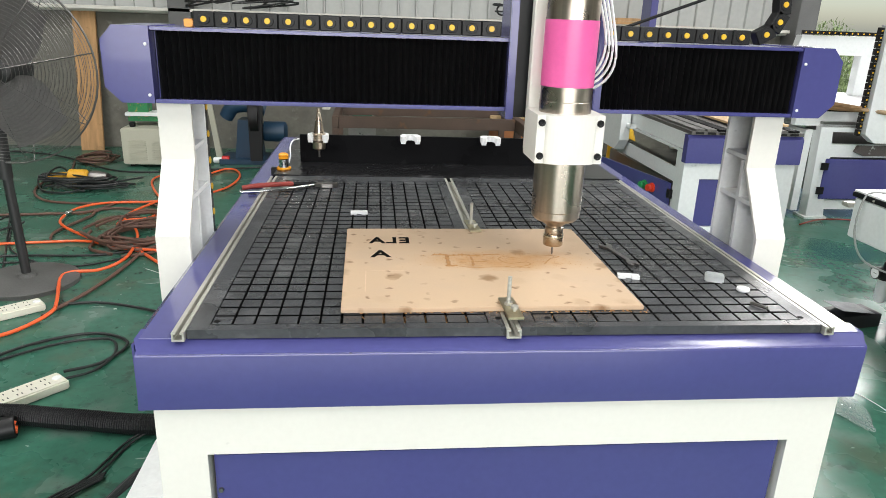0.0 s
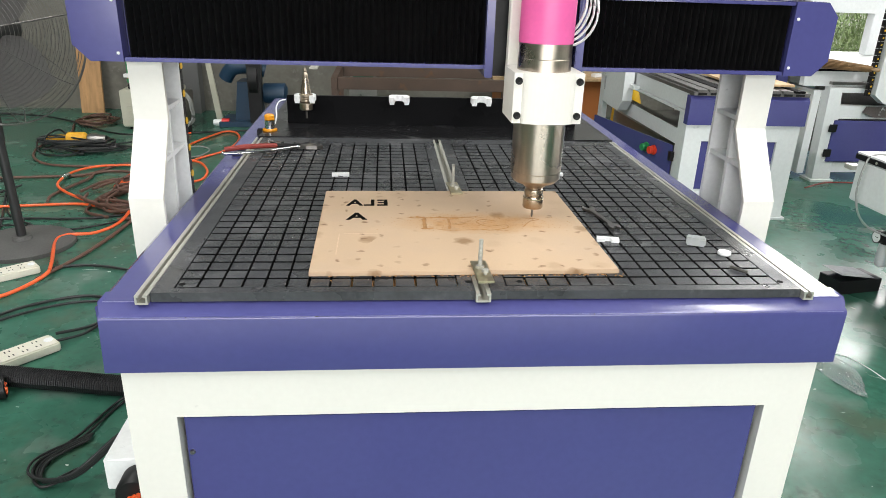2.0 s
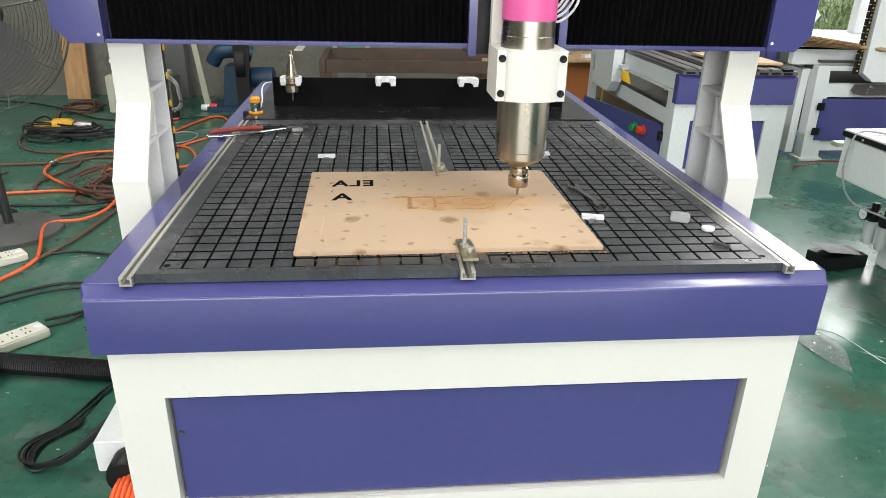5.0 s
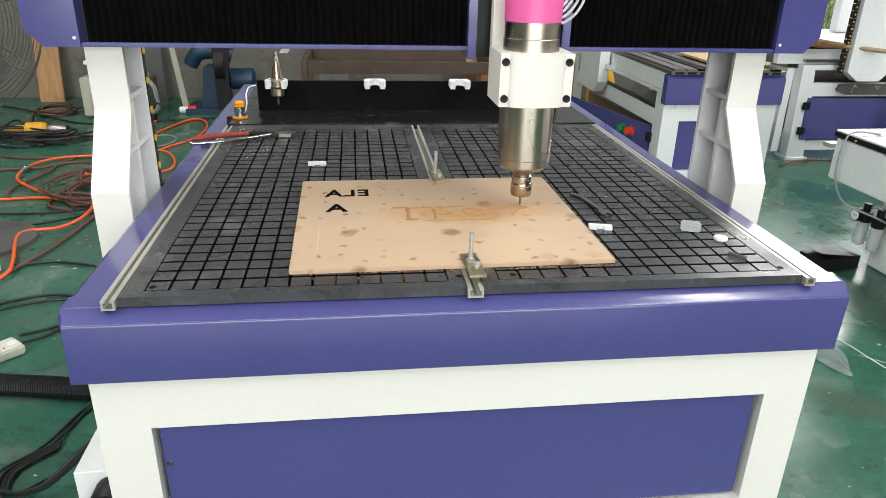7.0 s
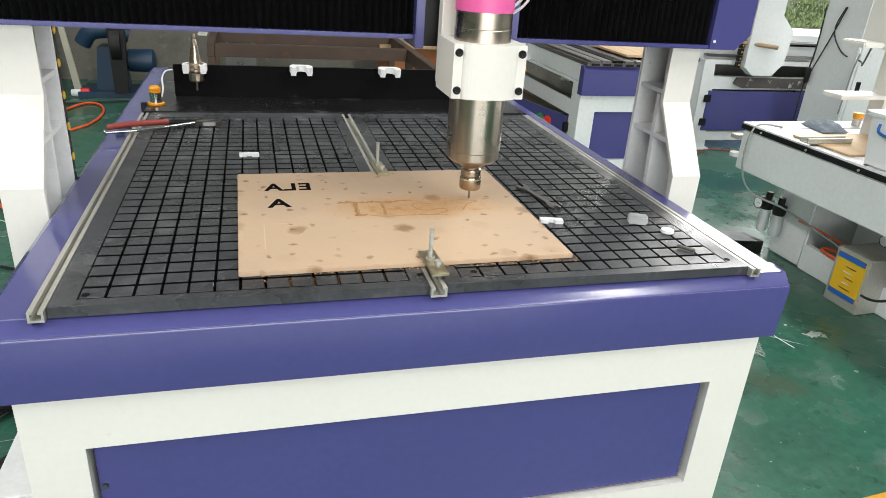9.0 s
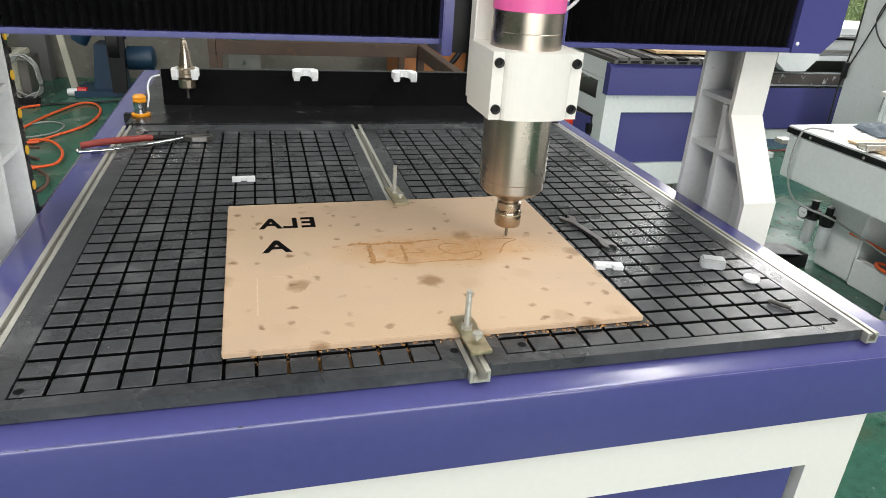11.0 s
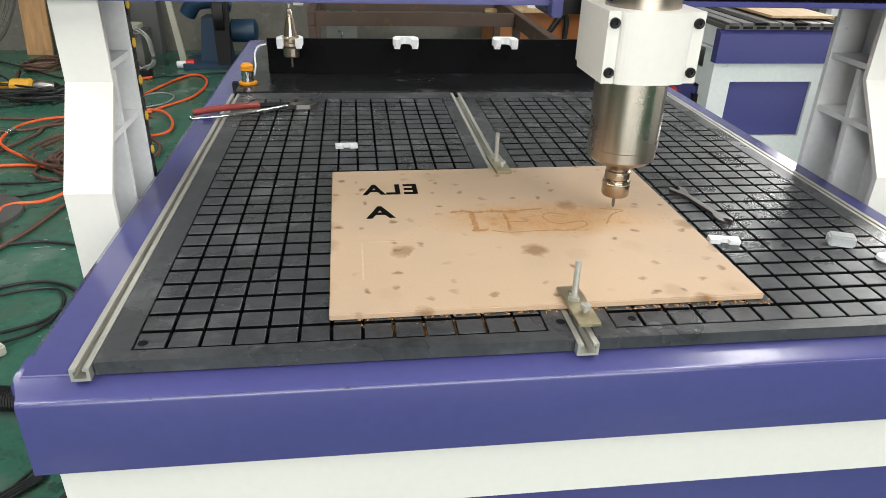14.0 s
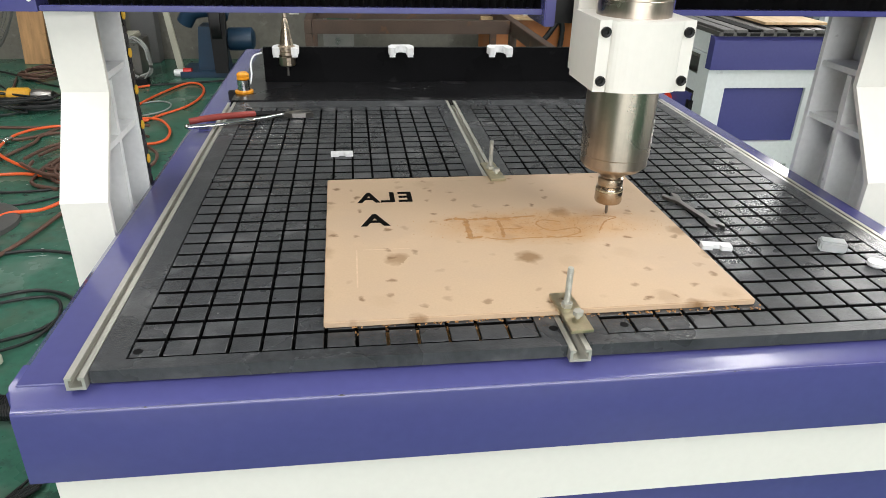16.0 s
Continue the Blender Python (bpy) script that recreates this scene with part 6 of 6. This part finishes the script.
tagged(part("wall_pipe", rod((-9, 6.30, 1.40), (4.3, 6.30, 1.40), 0.03, 14), PIPE, None, smooth=60), "pale pipe running along the wall", "pipe", kind="structure")
tagged(part("wall_column", box(-2.34, -2.12, 6.20, 6.37, 0, 6.1), mat("column_grey", (0.12, 0.12, 0.12), 0.6, vary=0.15), None, bevel=0.004), "dark grey steel wall column", "column", kind="structure")
tagged(part("wall_column", box(4.20, 4.42, 6.10, 6.37, 0, 6.1), mat("column_dark", (0.14, 0.14, 0.14), 0.6, vary=0.15), None, bevel=0.004), "dark grey steel wall column", "column", kind="structure")
for k in range(4):
    st = part("wood_stick", box(0, 1.2 - 0.15 * k, 0, 0.04, 0, 0.03, m=pose(1.45 + 0.12 * k, 6.22 - 0.045 * (k % 2), 1.431 + 0.032 * (k // 2), 0, 0, 0)), PLANK, None)
    tagged(st, "wooden stick lying on the wall pipe", "stick", "sticks on the pipe")
rnd = random.Random(21)
for j in range(3):
    x0 = (-2.0, 1.2, -1.5)[j]
    pts = [(x0 + rnd.uniform(-0.35, 0.45), 6.22 + rnd.uniform(-0.05, 0.05), 1.44 + rnd.uniform(0.0, 0.16)) for i in range(10)]
    hose("wall_cable", pts, 0.010, BLACKC, "tangled cable on the wall ledge", "cable", "wall cables", 6, 5)
tagged(part("ledge", box(-9, 4.19, 6.20, 6.379, 1.398, 1.428), PIPE, None), "ledge on top of the plaster wall", "ledge", kind="structure")

# ---- right of the router on the floor ----
FILM = bpy.data.materials.new("plastic_film")
FILM.use_nodes = True
_b = FILM.node_tree.nodes["Principled BSDF"]
_b.inputs["Base Color"].default_value, _b.inputs["Roughness"].default_value = (0.85, 0.9, 0.9, 1), 0.15
_b.inputs["Transmission Weight"].default_value, _b.inputs["IOR"].default_value = 0.9, 1.1
bm = bmesh.new()
bmesh.ops.create_grid(bm, x_segments=14, y_segments=14, size=0.5)
for v in bm.verts:
    u_, v_ = v.co.x, v.co.y
    wide = 0.17 * math.sqrt(max(0.02, 1 - (2 * v_) ** 2)) * (0.85 + 0.3 * v_)
    v.co = Vector((1.615 + u_ * wide - v_ * 0.03, 1.04 + v_ * 0.32 + u_ * 0.05, 0.003 + 0.02 * abs(noise.noise(Vector((u_ * 3, v_ * 4, 0.4)))) + 0.007 * abs(noise.noise(Vector((u_ * 13, v_ * 13, 2.4))))))
bmesh.ops.solidify(bm, geom=bm.faces[:], thickness=0.0015)
tagged(part("plastic_bag", bm, FILM, None, smooth=30), "crumpled clear plastic bag on the floor", "plastic bag")
bxx = thing("parts_box", 2.19, 1.84, 0, "black carton with a pale lifted lid flap on the floor", "carton")
mm = pose(2.19, 1.84, 0, 0, 0, 10)
part("tray", box(-0.13, 0.13, -0.07, 0.07, 0.0005, 0.072, m=mm), BLACK, bxx, bevel=0.003)
LID = mat("glossy_card", (0.48, 0.48, 0.48), 0.2, vary=0.15, scale=20)
part("flap", box(-0.13, 0.08, -0.068, 0.068, 0.0, 0.003, m=mm @ pose(0, 0, 0.089, 0, 9, 0)), LID, bxx, "pale glossy lid flap")
yl = part("floor_line", box(1.1, 2.6, -0.12, 0.02, 0.0005, 0.0035, m=pose(0, 0, 0, 0, 0, 4)), mat("yellow_floor_paint", (0.65, 0.32, 0.02), 0.5, vary=0.1), None)
tagged(yl, "yellow painted floor line", "floor line", kind="structure")
hose("floor_hose", [(3.0, 3.6, 0.012), (3.3, 3.75, 0.012), (3.7, 3.72, 0.012), (4.1, 3.8, 0.012)], 0.006, RED, "red hose on the floor under the machine", "hose")
tagged(part("white_puck", lathe([(0.0, 0), (0.05, 0), (0.05, 0.03), (0.0, 0.032)], 3.5, 3.62, 0, seg=16), BRIGHT_WHITE, None, smooth=40), "small white plastic puck on the floor", "puck")
hose("string", [(1.66, 1.21, 0.002), (1.735, 1.158, 0.002), (1.77, 1.07, 0.002), (1.783, 0.985, 0.002), (1.80, 0.90, 0.002)], 0.0016, BRIGHT_WHITE, "thin white string on the floor", "string", "", 5, 6)
# pale scuffs and paint chips on the floor
SCUFF = mat("floor_scuff", (0.40, 0.46, 0.42), 0.6, vary=0.5, scale=40, fine=200)
rnd = random.Random(31)
verts, faces = [], []


def scuff(x, y, lx, ly, a, nn, z, rough):
    o = len(verts)
    for i in range(nn):
        t_ = 2 * math.pi * i / nn
        k_ = rnd.uniform(1 - rough, 1 + rough * 0.4)
        ux, uy = lx * math.cos(t_) * k_, ly * math.sin(t_) * k_
        verts.append((x + ux * math.cos(a) - uy * math.sin(a), y + ux * math.sin(a) + uy * math.cos(a), z))
    faces.append(tuple(range(o, o + nn)))


for k in range(190):
    x, y = (rnd.uniform(0.9, 2.6), rnd.uniform(-0.3, 2.4)) if k < 100 else (rnd.uniform(-3.2, -0.9), rnd.uniform(0.4, 5.0))
    size = rnd.uniform(0.0015, 0.005) * (2.2 if rnd.random() < 0.12 else 1)
    if rnd.random() < 0.15:
        scuff(x, y, rnd.uniform(0.03, 0.10), rnd.uniform(0.001, 0.0025), rnd.uniform(0, 3.14), 10, 0.0008 + 0.00001 * k, 0.5)
    else:
        scuff(x, y, size * rnd.uniform(1, 2.5), size, rnd.uniform(0, 3.14), 7, 0.0008 + 0.00001 * k, 0.5)
# a flattened dab of filler and the drag marks round it
for lx, ly, a, dx, dy, z in ((0.042, 0.024, 0.2, 0, 0, 0.0034), (0.018, 0.013, 0.9, 0.034, -0.020, 0.0036), (0.012, 0.007, 2.0, -0.045, 0.008, 0.0036)):
    scuff(1.97 + dx, 0.98 + dy, lx, ly, a, 26, z, 0.35)
for lx, a, dx, dy in ((0.09, 2.45, -0.17, -0.02), (0.07, 2.2, 0.12, -0.30), (0.05, 2.9, 0.3, -0.1), (0.10, 2.5, -3.52, 1.62), (0.08, 2.6, -3.44, 1.57), (0.06, 0.2, -3.47, 1.44), (0.05, 0.1, -3.66, 1.12)):
    scuff(1.97 + dx, 0.98 + dy, lx, 0.004, a, 14, 0.003, 0.5)
me = bpy.data.meshes.new("floor_scuffs")
me.from_pydata(verts, [], faces)
me.materials.append(SCUFF)
tagged(new("floor_scuffs", me), "pale scuffs and paint chips on the green floor", "scuffs", kind="stuff")

# ---- outside, beyond the open end of the hall ----
GROUND = mat("pale_yard", (0.50, 0.48, 0.43), 0.9, vary=0.15, scale=0.8, fine=8)
tagged(part("ground", box(-400, 400, -400, 400, -0.4, -0.152), GROUND, None), "pale concrete yard outside", "ground", kind="structure")
LEAF = mat("bush_green", (0.27, 0.36, 0.15), 0.6, vary=0.45, scale=1.2, fine=5)
rnd = random.Random(41)
verts, faces = [], []
for k in range(60000):
    x, y = rnd.uniform(4.0, 22.0), rnd.uniform(13.0, 17.5)
    top = 0.75 + 0.9 * noise.noise(Vector((x * 0.6, y * 0.4, 3.0))) + 0.10 * (y - 13)
    z = rnd.uniform(-0.15, max(0.12, top))
    l_, w_ = rnd.uniform(0.05, 0.16), rnd.uniform(0.008, 0.022)
    a, e = rnd.uniform(0, 6.28), rnd.uniform(0.2, 1.4)
    dx, dy, dz = l_ * math.cos(a) * math.cos(e), l_ * math.sin(a) * math.cos(e), l_ * math.sin(e)
    px, py = -math.sin(a) * w_, math.cos(a) * w_
    o = len(verts)
    verts += [(x - px, y - py, z), (x + px, y + py, z), (x + dx * .6 + px, y + dy * .6 + py, z + dz * .7), (x + dx, y + dy, z + dz)]
    faces.append((o, o + 1, o + 2, o + 3))
me = bpy.data.meshes.new("bushes")
me.from_pydata(verts, [], faces)
me.materials.append(LEAF)
tagged(new("bushes", me), "bright green bushes and tall grass outside", "bushes", kind="stuff")
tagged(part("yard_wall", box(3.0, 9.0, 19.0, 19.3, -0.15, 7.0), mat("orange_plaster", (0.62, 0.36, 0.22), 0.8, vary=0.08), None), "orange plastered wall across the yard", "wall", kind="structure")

# ---- pads of the bed boards ----
def pad_mesh(cw, d):
    bm = bmesh.new()
    w, h = cw - GR, d - 0.0078
    box(-w / 2, w / 2, -h / 2, h / 2, -0.0085, 0, bm)
    bmesh.ops.bevel(bm, geom=[e for e in bm.edges if e.verts[0].co.z > -0.001 and e.verts[1].co.z > -0.001], offset=0.0009, segments=1, affect="EDGES")
    me = bpy.data.meshes.new("bed_pad")
    bm.to_mesh(me)
    bm.free()
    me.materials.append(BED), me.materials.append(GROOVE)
    # pad sides get the darker colour, painting in the shade between pads
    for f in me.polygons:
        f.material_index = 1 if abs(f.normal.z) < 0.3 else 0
    return me


for board_, gx, gy0, cw, nc in PADS:
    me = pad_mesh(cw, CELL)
    rest = []
    for r in range(ROWS):
        for c in range(nc):
            px, py = gx + (c + 0.5) * cw, gy0 + (r + 0.5) * CELL
            if (round(px, 3), r) == MISSING:
                continue
            if r < 11:
                ob = new("bed_pad", me)
                ob.location = (px, py, ZT)
                ob.parent = board_
                ob.matrix_parent_inverse = Matrix.Translation(-WORLD_OF[board_.name])
            else:
                rest.append((px, py))
    src = [v.co.copy() for v in me.vertices]
    fs = [tuple(p.vertices) for p in me.polygons]
    verts, faces = [], []
    for px, py in rest:
        o = len(verts)
        verts += [(v.x + px, v.y + py, v.z + ZT) for v in src]
        faces += [tuple(i + o for i in f) for f in fs]
    far = bpy.data.meshes.new("pad_field")
    far.from_pydata(verts, [], faces)
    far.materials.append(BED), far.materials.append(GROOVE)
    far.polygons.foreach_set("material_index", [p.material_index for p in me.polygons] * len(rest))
    ob = new("pad_field", far)
    ob["kind"] = "stuff"
    ob.parent = board_
    ob.matrix_parent_inverse = Matrix.Translation(-WORLD_OF[board_.name])
